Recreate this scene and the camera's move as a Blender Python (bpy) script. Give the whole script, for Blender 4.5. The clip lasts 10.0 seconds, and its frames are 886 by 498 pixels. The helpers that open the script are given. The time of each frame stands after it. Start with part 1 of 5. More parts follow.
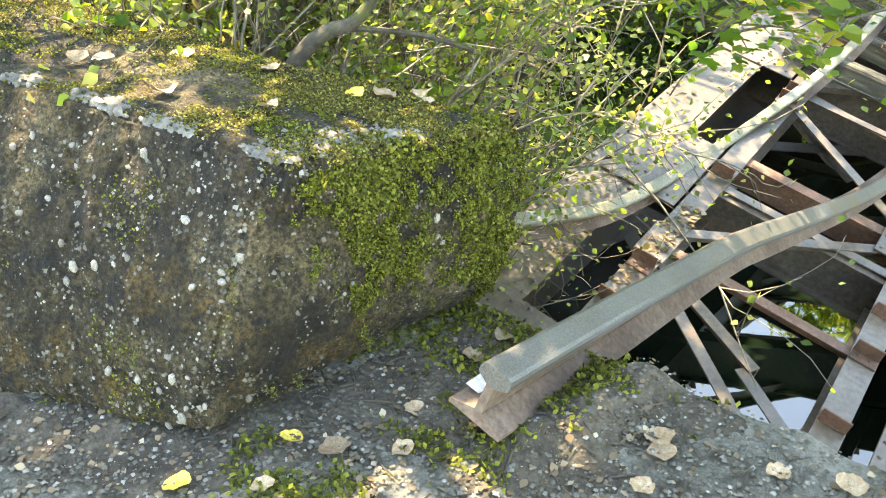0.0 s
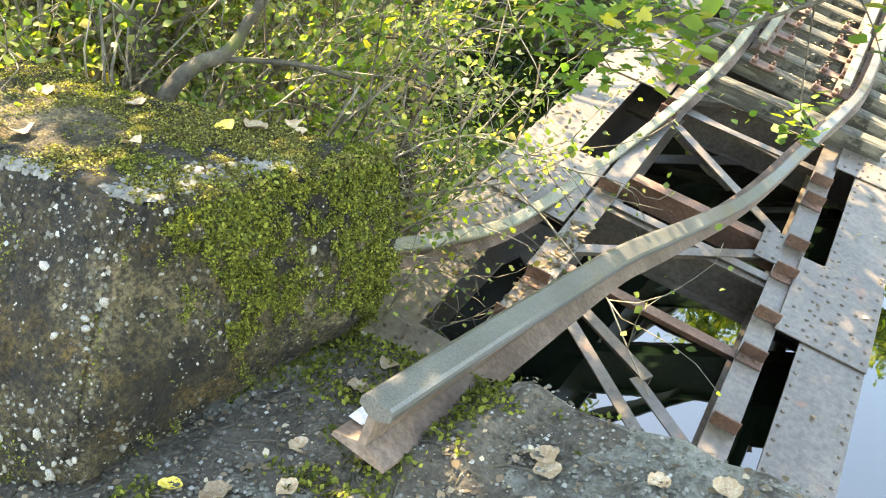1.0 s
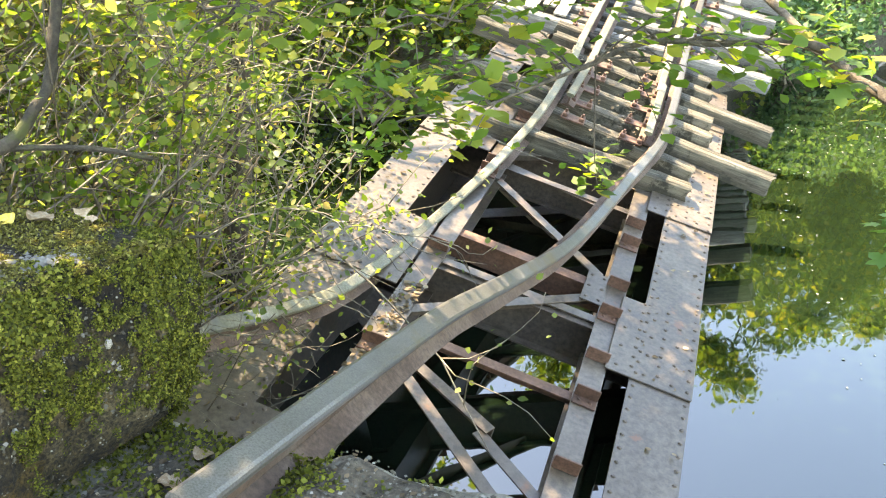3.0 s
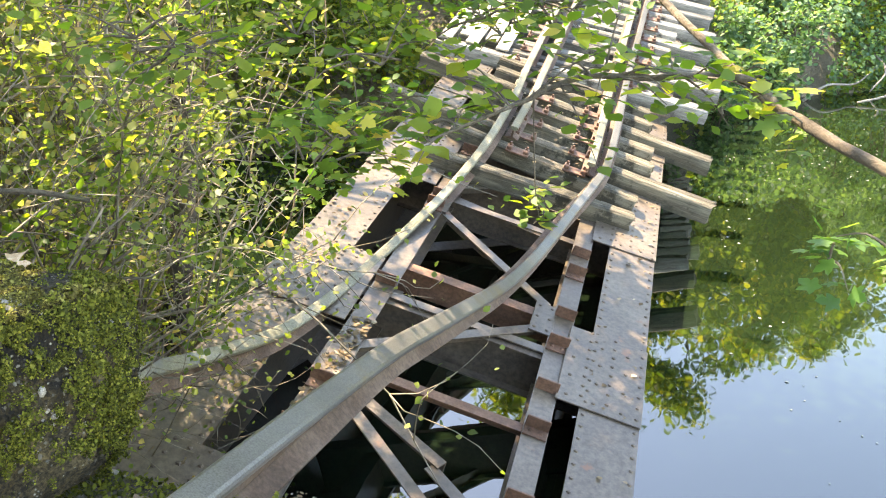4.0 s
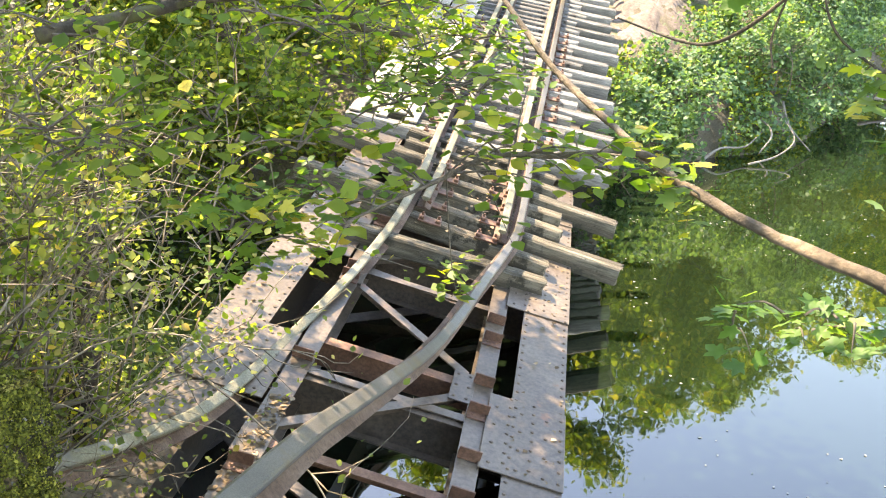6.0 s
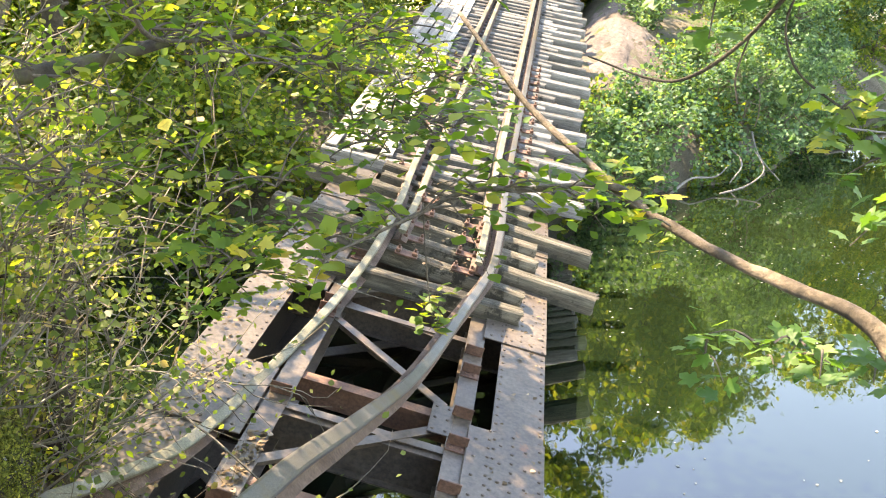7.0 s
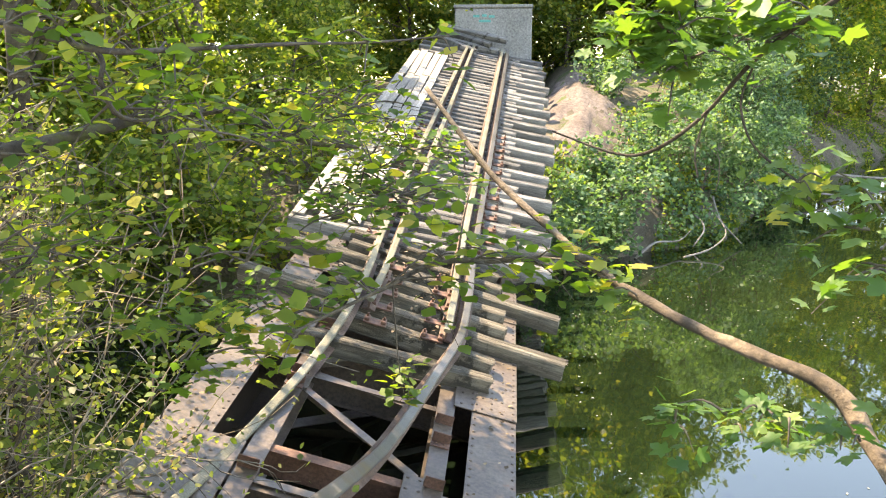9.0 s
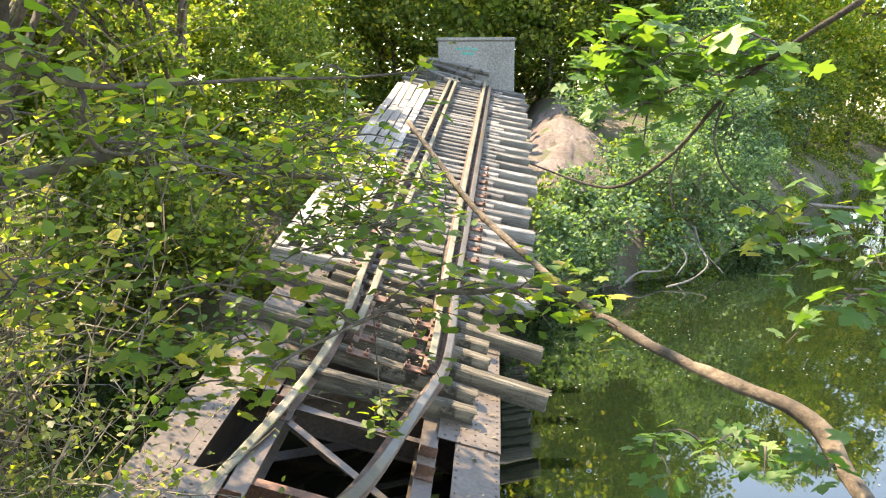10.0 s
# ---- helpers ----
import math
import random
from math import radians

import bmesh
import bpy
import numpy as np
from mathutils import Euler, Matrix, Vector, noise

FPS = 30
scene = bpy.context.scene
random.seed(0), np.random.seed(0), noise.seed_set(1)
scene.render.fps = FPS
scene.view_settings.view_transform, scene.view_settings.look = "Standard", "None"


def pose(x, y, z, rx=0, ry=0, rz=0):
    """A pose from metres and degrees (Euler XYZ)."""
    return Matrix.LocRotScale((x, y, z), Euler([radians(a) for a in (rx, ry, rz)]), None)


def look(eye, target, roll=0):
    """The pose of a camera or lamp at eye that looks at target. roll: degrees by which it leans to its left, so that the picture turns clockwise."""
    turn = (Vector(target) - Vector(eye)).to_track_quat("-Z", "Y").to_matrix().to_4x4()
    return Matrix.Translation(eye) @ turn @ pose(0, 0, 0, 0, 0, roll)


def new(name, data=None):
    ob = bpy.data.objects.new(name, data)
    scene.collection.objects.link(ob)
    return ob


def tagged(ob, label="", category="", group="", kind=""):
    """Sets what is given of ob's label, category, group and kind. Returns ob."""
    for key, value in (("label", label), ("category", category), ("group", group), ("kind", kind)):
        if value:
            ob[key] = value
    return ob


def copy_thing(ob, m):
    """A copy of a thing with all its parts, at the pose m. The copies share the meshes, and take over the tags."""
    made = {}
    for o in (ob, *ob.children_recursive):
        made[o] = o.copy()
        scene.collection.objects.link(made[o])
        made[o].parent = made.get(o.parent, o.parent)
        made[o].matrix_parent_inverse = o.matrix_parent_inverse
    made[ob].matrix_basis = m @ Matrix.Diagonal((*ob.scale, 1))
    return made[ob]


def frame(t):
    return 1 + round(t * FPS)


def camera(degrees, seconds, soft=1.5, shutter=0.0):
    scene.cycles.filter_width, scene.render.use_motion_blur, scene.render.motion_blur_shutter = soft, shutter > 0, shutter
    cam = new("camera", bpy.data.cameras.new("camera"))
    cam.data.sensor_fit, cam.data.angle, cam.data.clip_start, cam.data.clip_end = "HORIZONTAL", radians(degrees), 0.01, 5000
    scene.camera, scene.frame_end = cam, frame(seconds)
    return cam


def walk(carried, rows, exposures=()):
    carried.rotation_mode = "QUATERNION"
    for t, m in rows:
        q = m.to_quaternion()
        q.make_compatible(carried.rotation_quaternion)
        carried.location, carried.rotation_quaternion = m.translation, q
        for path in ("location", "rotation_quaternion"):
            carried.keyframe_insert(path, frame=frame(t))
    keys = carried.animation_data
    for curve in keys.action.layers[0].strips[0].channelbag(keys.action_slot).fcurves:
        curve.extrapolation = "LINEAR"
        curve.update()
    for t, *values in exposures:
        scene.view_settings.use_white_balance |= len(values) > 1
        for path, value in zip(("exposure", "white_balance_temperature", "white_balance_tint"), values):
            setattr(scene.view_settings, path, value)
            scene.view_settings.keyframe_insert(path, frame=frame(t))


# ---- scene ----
# Lengths below are in survey units; S turns them into metres.
S = 0.64
cam = camera(54.2, 10.0, soft=1.1)
ROWS = [
    (0, 1.426, -1.079, 4.719, 59.97, 0.05, 36.28),
    (0.5, 1.447, -1.051, 4.731, 60.63, -0.31, 32.75),
    (1, 1.487, -1.014, 4.729, 61.46, -0.40, 29.35),
    (1.5, 1.525, -0.979, 4.729, 62.37, -0.43, 26.09),
    (2, 1.557, -0.969, 4.740, 63.46, -0.52, 23.03),
    (2.5, 1.581, -0.947, 4.750, 64.53, -0.49, 20.32),
    (4, 1.640, -0.941, 4.769, 67.81, -0.37, 14.60),
    (4.5, 1.621, -0.928, 4.783, 68.95, -0.58, 12.81),
    (5, 1.617, -0.949, 4.813, 69.97, -0.61, 11.14),
    (5.5, 1.624, -0.965, 4.826, 71.10, -0.56, 9.74),
    (7, 1.626, -1.037, 4.857, 74.35, -0.21, 6.82),
    (7.5, 1.631, -1.052, 4.871, 75.35, -0.21, 6.36),
    (8, 1.635, -1.061, 4.875, 76.40, -0.18, 5.93),
    (8.5, 1.636, -1.059, 4.873, 77.56, -0.20, 5.41),
    (9, 1.621, -1.056, 4.891, 78.68, -0.00, 4.58),
    (9.5, 1.640, -1.042, 4.904, 79.77, 0.03, 4.05),
    (10, 1.640, -1.080, 4.900, 80.70, -0.00, 3.53),
]
walk(cam, [(t, pose(S * x, S * y, S * z, rx, ry, rz)) for t, x, y, z, rx, ry, rz in ROWS], exposures=[(0, 3.68, 9300, 7), (2.5, 3.48, 8900, 10), (5.5, 3.22, 9000, 16), (8.5, 2.87, 9000, 17), (10, 2.7, 8700, 16)])

# ---- world and sun ----
SUN_DIR = Vector((-0.50, 0.38, 0.95)).normalized()
world = bpy.data.worlds.new("sky")
scene.world = world
world.use_nodes = True
wn = world.node_tree
sky = wn.nodes.new("ShaderNodeTexSky")
sky.sky_type = "NISHITA"
sky.sun_disc = False
sky.ozone_density = 2.1
sky.dust_density = 0.4
sky.sun_elevation = math.asin(SUN_DIR.z)
sky.sun_rotation = math.atan2(SUN_DIR.x, SUN_DIR.y)
wn.links.new(sky.outputs[0], wn.nodes["Background"].inputs[0])
wn.nodes["Background"].inputs[1].default_value = 0.15
sun = new("sun", bpy.data.lights.new("sun", "SUN"))
sun.data.energy = 3.0
sun.data.angle = radians(0.5)
sun.data.color = (1.0, 0.93, 0.82)
sun.matrix_world = look(SUN_DIR * 50, (0, 0, 0))

# ---- materials ----


def material(name, rough=0.8, metal=0.0):
    m = bpy.data.materials.new(name)
    m.use_nodes = True
    bsdf = m.node_tree.nodes["Principled BSDF"]
    bsdf.inputs["Roughness"].default_value = rough
    bsdf.inputs["Metallic"].default_value = metal
    return m, m.node_tree, bsdf


def coords(nt, kind="Object"):
    return nt.nodes.new("ShaderNodeTexCoord").outputs[kind]


def noise_node(nt, scale, detail=6.0, rough=0.6, vec=None, stretch=None):
    n = nt.nodes.new("ShaderNodeTexNoise")
    n.inputs["Scale"].default_value = scale
    n.inputs["Detail"].default_value = detail
    n.inputs["Roughness"].default_value = rough
    vec = vec or coords(nt)
    if stretch:
        mp = nt.nodes.new("ShaderNodeMapping")
        mp.inputs["Scale"].default_value = stretch
        nt.links.new(vec, mp.inputs[0])
        vec = mp.outputs[0]
    nt.links.new(vec, n.inputs["Vector"])
    return n.outputs["Fac"]


def ramp(nt, fac, stops):
    r = nt.nodes.new("ShaderNodeValToRGB")
    while len(r.color_ramp.elements) < len(stops):
        r.color_ramp.elements.new(0.5)
    for e, (p, c) in zip(r.color_ramp.elements, stops):
        e.position = p
        e.color = (*c, 1) if len(c) == 3 else c
    nt.links.new(fac, r.inputs[0])
    return r.outputs[0]


def mix(nt, fac, a, b, mode="MIX"):
    n = nt.nodes.new("ShaderNodeMix")
    n.data_type, n.blend_type = "RGBA", mode
    for sock, v in ((n.inputs[0], fac), (n.inputs[6], a), (n.inputs[7], b)):
        if isinstance(v, (int, float)):
            sock.default_value = v
        elif isinstance(v, tuple):
            sock.default_value = (*v, 1)
        else:
            nt.links.new(v, sock)
    return n.outputs[2]


def bump(nt, bsdf, fac, strength=0.4, dist=0.01):
    b = nt.nodes.new("ShaderNodeBump")
    b.inputs["Strength"].default_value = strength
    b.inputs["Distance"].default_value = dist
    nt.links.new(fac, b.inputs["Height"])
    nt.links.new(b.outputs[0], bsdf.inputs["Normal"])


def surface(name, dark, mid, light, big, fine, rough=0.85, metal=0.0, bumpy=0.4, dist=0.006, spot=None, spot_scale=3.0, spot_cut=0.58, stretch=None, per_piece=0.0):
    """Two scales of colour variation, an optional patchy second colour, and relief."""
    m, nt, bsdf = material(name, rough, metal)
    a = noise_node(nt, big, 5, 0.6, stretch=stretch)
    b = noise_node(nt, fine, 8, 0.7, stretch=stretch)
    col = ramp(nt, a, [(0.3, dark), (0.5, mid), (0.72, light)])
    grain = ramp(nt, b, [(0.36, (0.45, 0.45, 0.45)), (0.64, (1.3, 1.3, 1.3))])
    col = mix(nt, 0.75, col, grain, "MULTIPLY")
    if spot:
        s = noise_node(nt, spot_scale, 8, 0.7)
        f = ramp(nt, s, [(spot_cut, (0, 0, 0)), (spot_cut + 0.08, (1, 1, 1))])
        col = mix(nt, f, col, spot)
    if per_piece:
        info = nt.nodes.new("ShaderNodeObjectInfo")
        v = ramp(nt, info.outputs["Random"], [(0, (1 - per_piece,) * 3), (1, (1 + per_piece,) * 3)])
        col = mix(nt, 1.0, col, v, "MULTIPLY")
    nt.links.new(col, bsdf.inputs["Base Color"])
    bump(nt, bsdf, b, bumpy, dist)
    return m


def leaf_material(name, stops, through_light=0.5, rough=0.5):
    m, nt, bsdf = material(name, rough)
    geo = nt.nodes.new("ShaderNodeNewGeometry")
    col = ramp(nt, geo.outputs["Random Per Island"], stops)
    nt.links.new(col, bsdf.inputs["Base Color"])
    bsdf.inputs["Specular IOR Level"].default_value = 0.28
    tr = nt.nodes.new("ShaderNodeBsdfTranslucent")
    warm = mix(nt, 1.0, col, (2.1, 2.2, 0.7), "MULTIPLY")
    nt.links.new(warm, tr.inputs[0])
    mx = nt.nodes.new("ShaderNodeMixShader")
    mx.inputs[0].default_value = through_light
    nt.links.new(bsdf.outputs[0], mx.inputs[1])
    nt.links.new(tr.outputs[0], mx.inputs[2])
    nt.links.new(mx.outputs[0], nt.nodes["Material Output"].inputs[0])
    return m


M_STEEL = surface("weathered_girder_paint", (0.066, 0.050, 0.036), (0.104, 0.081, 0.059), (0.15, 0.121, 0.09), 1.4, 30, 0.38, 0.0, 0.25, 0.003, spot=(0.16, 0.07, 0.035), spot_scale=4.0, spot_cut=0.62)
M_RUST = surface("rusted_steel", (0.07, 0.036, 0.024), (0.14, 0.070, 0.044), (0.22, 0.125, 0.085), 3.5, 45, 0.7, 0.0, 0.4, 0.004)
M_DARKSTEEL = surface("grimy_steel", (0.06, 0.045, 0.035), (0.105, 0.08, 0.06), (0.16, 0.125, 0.095), 2.0, 30, 0.7, 0.0, 0.3, 0.004)
M_RAIL = surface("weathered_rail", (0.105, 0.098, 0.088), (0.152, 0.143, 0.13), (0.20, 0.19, 0.175), 1.6, 220, 0.36, 0.45, 0.04, 0.0008, spot=(0.16, 0.125, 0.075), spot_scale=1.3, spot_cut=0.52)
M_RAILMOSS = surface("lichen_stained_rail", (0.12, 0.108, 0.066), (0.19, 0.178, 0.118), (0.27, 0.258, 0.2), 2.2, 90, 0.6, 0.1, 0.15, 0.0015, spot=(0.13, 0.125, 0.115), spot_scale=1.6, spot_cut=0.58)
M_RAILRUST = surface("rusty_rail_web", (0.07, 0.042, 0.028), (0.125, 0.08, 0.056), (0.195, 0.137, 0.1), 4.0, 60, 0.85, 0.0, 0.5, 0.004)
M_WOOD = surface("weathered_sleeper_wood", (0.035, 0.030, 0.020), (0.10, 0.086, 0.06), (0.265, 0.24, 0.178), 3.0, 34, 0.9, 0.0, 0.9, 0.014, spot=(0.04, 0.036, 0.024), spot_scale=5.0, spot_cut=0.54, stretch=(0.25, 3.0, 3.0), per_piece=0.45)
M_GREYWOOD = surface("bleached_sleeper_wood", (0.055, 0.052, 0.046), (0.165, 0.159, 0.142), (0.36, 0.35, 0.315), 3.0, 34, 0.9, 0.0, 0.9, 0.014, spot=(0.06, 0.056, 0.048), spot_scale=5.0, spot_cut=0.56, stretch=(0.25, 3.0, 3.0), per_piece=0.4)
M_PLANK = surface("sun_bleached_plank", (0.2, 0.18, 0.145), (0.31, 0.283, 0.235), (0.44, 0.405, 0.345), 3.0, 26, 0.9, 0.0, 0.5, 0.008, stretch=(3.0, 0.25, 3.0), per_piece=0.25)
M_CONCRETE = surface("old_concrete", (0.14, 0.125, 0.093), (0.255, 0.238, 0.19), (0.38, 0.362, 0.305), 4.5, 75, 0.95, 0.0, 1.0, 0.022, spot=(0.065, 0.052, 0.034), spot_scale=3.2, spot_cut=0.54)
M_WALL = surface("pale_concrete", (0.19, 0.19, 0.17), (0.27, 0.265, 0.24), (0.34, 0.335, 0.305), 0.8, 20, 0.95, 0.0, 0.4, 0.01)


def block_material():
    """Coarse dark concrete: pale aggregate grains, brown algae, ochre patches."""
    m, nt, bsdf = material("dark_pebbly_concrete", 0.95)
    vec = coords(nt)
    big, mid, fine = noise_node(nt, 2.6, 5, 0.6, vec), noise_node(nt, 14, 6, 0.7, vec), noise_node(nt, 110, 5, 0.7, vec)
    col = ramp(nt, big, [(0.38, (0.019, 0.013, 0.0045)), (0.5, (0.046, 0.034, 0.0135)), (0.62, (0.118, 0.092, 0.05))])
    col = mix(nt, 0.85, col, ramp(nt, mid, [(0.4, (0.3, 0.3, 0.28)), (0.6, (1.6, 1.55, 1.45))]), "MULTIPLY")
    vor = nt.nodes.new("ShaderNodeTexVoronoi")
    vor.inputs["Scale"].default_value = 95
    nt.links.new(vec, vor.inputs["Vector"])
    grains = ramp(nt, vor.outputs["Distance"], [(0.12, (1, 1, 1)), (0.3, (0, 0, 0))])
    pick = ramp(nt, noise_node(nt, 40, 3, 0.5, vec), [(0.54, (0, 0, 0)), (0.62, (1, 1, 1))])
    col = mix(nt, mix(nt, 1.0, grains, pick, "MULTIPLY"), col, (0.42, 0.40, 0.34))
    ochre = ramp(nt, noise_node(nt, 3.4, 7, 0.7, vec), [(0.53, (0, 0, 0)), (0.68, (1, 1, 1))])
    col = mix(nt, mix(nt, 1.0, ochre, (0.85, 0.85, 0.85), "MULTIPLY"), col, (0.17, 0.10, 0.018))
    col = mix(nt, 0.7, col, ramp(nt, fine, [(0.42, (0.2, 0.2, 0.19)), (0.6, (2.1, 2.1, 2.0))]), "MULTIPLY")
    nt.links.new(col, bsdf.inputs["Base Color"])
    add = nt.nodes.new("ShaderNodeMath")
    add.operation = "ADD"
    nt.links.new(mid, add.inputs[0])
    nt.links.new(fine, add.inputs[1])
    bump(nt, bsdf, add.outputs[0], 1.0, 0.035)
    return m


M_BLOCK = block_material()
M_PEBBLE = surface("pebble", (0.12, 0.108, 0.085), (0.22, 0.2, 0.165), (0.38, 0.355, 0.3), 9.0, 50, 0.8, 0.0, 0.2, 0.002, per_piece=0.4)
M_SOIL = surface("leaf_litter_soil", (0.06, 0.05, 0.032), (0.12, 0.10, 0.068), (0.20, 0.17, 0.12), 1.2, 30, 1.0, 0.0, 0.9, 0.03, spot=(0.07, 0.095, 0.025), spot_scale=1.0, spot_cut=0.5)
M_EARTH = surface("brown_earth", (0.04, 0.031, 0.021), (0.085, 0.068, 0.047), (0.15, 0.125, 0.09), 9.0, 70, 1.0, 0.0, 1.0, 0.012)
M_SAND = surface("bare_sand", (0.10, 0.078, 0.062), (0.155, 0.122, 0.1), (0.215, 0.172, 0.145), 0.9, 14, 1.0, 0.0, 0.6, 0.03)
M_BARK = surface("grey_brown_bark", (0.05, 0.04, 0.029), (0.1, 0.082, 0.061), (0.175, 0.15, 0.117), 5.0, 40, 0.95, 0.0, 0.9, 0.01, spot=(0.13, 0.13, 0.04), spot_scale=4.0, spot_cut=0.6)
M_DARKBARK = surface("dark_mossy_bark", (0.03, 0.024, 0.016), (0.06, 0.048, 0.032), (0.105, 0.085, 0.06), 5.0, 40, 0.95, 0.0, 0.9, 0.01, spot=(0.07, 0.075, 0.02), spot_scale=4.0, spot_cut=0.56)
M_TANBARK = surface("pale_broken_bark", (0.045, 0.034, 0.023), (0.12, 0.089, 0.058), (0.28, 0.21, 0.135), 9.0, 40, 0.85, 0.0, 1.0, 0.012, spot=(0.36, 0.29, 0.2), spot_scale=7.0, spot_cut=0.6)
M_TWIG = surface("dry_twig_bark", (0.08, 0.064, 0.044), (0.17, 0.14, 0.1), (0.32, 0.28, 0.215), 4.0, 30, 0.9, 0.0, 0.3, 0.003)
M_LEAF = leaf_material("green_leaves", [(0.0, (0.05, 0.095, 0.018)), (0.4, (0.095, 0.165, 0.028)), (0.7, (0.175, 0.225, 0.038)), (0.9, (0.27, 0.28, 0.05)), (1.0, (0.42, 0.30, 0.07))])
M_MAPLE = leaf_material("maple_leaves", [(0.0, (0.045, 0.105, 0.025)), (0.6, (0.075, 0.15, 0.035)), (1.0, (0.12, 0.19, 0.045))], 0.4)
M_THICKET = leaf_material("thicket_leaves", [(0.0, (0.05, 0.085, 0.025)), (0.5, (0.125, 0.17, 0.05)), (0.8, (0.22, 0.24, 0.08)), (0.94, (0.29, 0.27, 0.12)), (1.0, (0.34, 0.23, 0.11))])
M_FAR = leaf_material("forest_leaves", [(0.0, (0.05, 0.085, 0.022)), (0.5, (0.10, 0.15, 0.038)), (0.8, (0.18, 0.215, 0.055)), (1.0, (0.32, 0.29, 0.085))], 0.58, 0.6)
M_BLUEGREEN = leaf_material("bluish_leaves", [(0.0, (0.04, 0.085, 0.045)), (0.6, (0.095, 0.175, 0.095)), (1.0, (0.20, 0.29, 0.15))], 0.35, 0.6)
M_MOSS = leaf_material("moss", [(0.0, (0.026, 0.030, 0.006)), (0.4, (0.075, 0.084, 0.012)), (0.75, (0.135, 0.145, 0.02)), (1.0, (0.24, 0.23, 0.04))], 0.2, 0.95)
M_DRYMOSS = leaf_material("dry_moss", [(0.0, (0.04, 0.034, 0.012)), (0.45, (0.10, 0.086, 0.022)), (0.8, (0.18, 0.165, 0.036)), (1.0, (0.33, 0.29, 0.08))], 0.15, 0.95)
M_LITTER = leaf_material("dry_litter", [(0.0, (0.07, 0.05, 0.03)), (0.5, (0.14, 0.1, 0.06)), (0.85, (0.23, 0.17, 0.11)), (1.0, (0.4, 0.33, 0.23))], 0.1, 0.9)
M_GRIT = leaf_material("grit", [(0.0, (0.06, 0.052, 0.038)), (0.55, (0.11, 0.1, 0.075)), (0.88, (0.15, 0.138, 0.112)), (1.0, (0.32, 0.298, 0.25))], 0.0, 0.95)
M_SPECK = surface("floating_speck", (0.22, 0.22, 0.17), (0.3, 0.3, 0.24), (0.42, 0.42, 0.35), 2, 20, 0.7)
M_DRIFT = surface("driftwood", (0.14, 0.12, 0.095), (0.22, 0.195, 0.16), (0.32, 0.29, 0.25), 3, 30, 0.9, 0.0, 0.5, 0.01)
M_PAINTWHITE = surface("white_splash", (0.6, 0.6, 0.57), (0.7, 0.7, 0.67), (0.78, 0.78, 0.75), 9, 60, 0.7)
M_DRYLEAF = surface("fallen_leaf", (0.24, 0.14, 0.065), (0.34, 0.23, 0.13), (0.45, 0.36, 0.24), 9.0, 40, 0.75, 0.0, 0.2, 0.002, per_piece=0.3)
M_YELLOWLEAF = surface("yellow_leaf", (0.55, 0.30, 0.03), (0.7, 0.5, 0.06), (0.75, 0.62, 0.2), 9.0, 40, 0.6, 0.0, 0.2, 0.002)


def water_material():
    m, nt, bsdf = material("river_water", 0.02)
    depth = noise_node(nt, 0.09, 3, 0.5)
    col = ramp(nt, depth, [(0.35, (0.003, 0.007, 0.0045)), (0.55, (0.007, 0.0125, 0.0045)), (0.72, (0.022, 0.025, 0.006))])
    nt.links.new(col, bsdf.inputs["Base Color"])
    bsdf.inputs["IOR"].default_value = 1.52
    bsdf.inputs["Specular IOR Level"].default_value = 1.0
    w1 = noise_node(nt, 2.2, 3, 0.55, stretch=(1.0, 0.45, 1.0))
    bump(nt, bsdf, w1, 0.12, 0.02)
    return m


M_WATER = water_material()

# ---- mesh helpers ----


def mesh_of(name, verts, faces, mat, smooth=False):
    me = bpy.data.meshes.new(name)
    me.from_pydata([tuple(S * c for c in v) for v in verts], [], faces)
    me.materials.append(mat)
    if smooth:
        me.polygons.foreach_set("use_smooth", [True] * len(me.polygons))
    me.update()
    return me


def part(name, me, parent=None, label="", m=None):
    ob = new(name, me)
    if parent is not None:
        ob.parent = parent
    if m is not None:
        ob.matrix_basis = metres(m)
    if label:
        ob["label"] = label
    return ob


def metres(m):
    m = m.copy()
    m.translation = m.translation * S
    return m


def thing(name, label, category, m=None, group="", kind="", data=None):
    ob = new(name, data)
    if m is not None:
        ob.matrix_basis = metres(m)
    return tagged(ob, label, category, group, kind)


def box_geo(x0, x1, y0, y1, z0, z1, bev=0.01):
    """A box with chamfered edges along all sides: 24 corners."""
    b = min(bev, (x1 - x0) * 0.3, (y1 - y0) * 0.3, (z1 - z0) * 0.3)
    bm = bmesh.new()
    bmesh.ops.create_cube(bm, size=1.0)
    for v in bm.verts:
        v.co = Vector(((x0 + x1) / 2 + v.co.x * (x1 - x0), (y0 + y1) / 2 + v.co.y * (y1 - y0), (z0 + z1) / 2 + v.co.z * (z1 - z0)))
    if b > 0:
        bmesh.ops.bevel(bm, geom=list(bm.edges), offset=b, segments=1, affect="EDGES")
    bm.verts.index_update()
    out = [tuple(v.co) for v in bm.verts], [[v.index for v in f.verts] for f in bm.faces]
    bm.free()
    return out


def join(geos):
    verts, faces = [], []
    for v, f in geos:
        k = len(verts)
        verts += list(v)
        faces += [[i + k for i in q] for q in f]
    return verts, faces


def moved(geo, m):
    return [tuple(m @ Vector(v)) for v in geo[0]], geo[1]


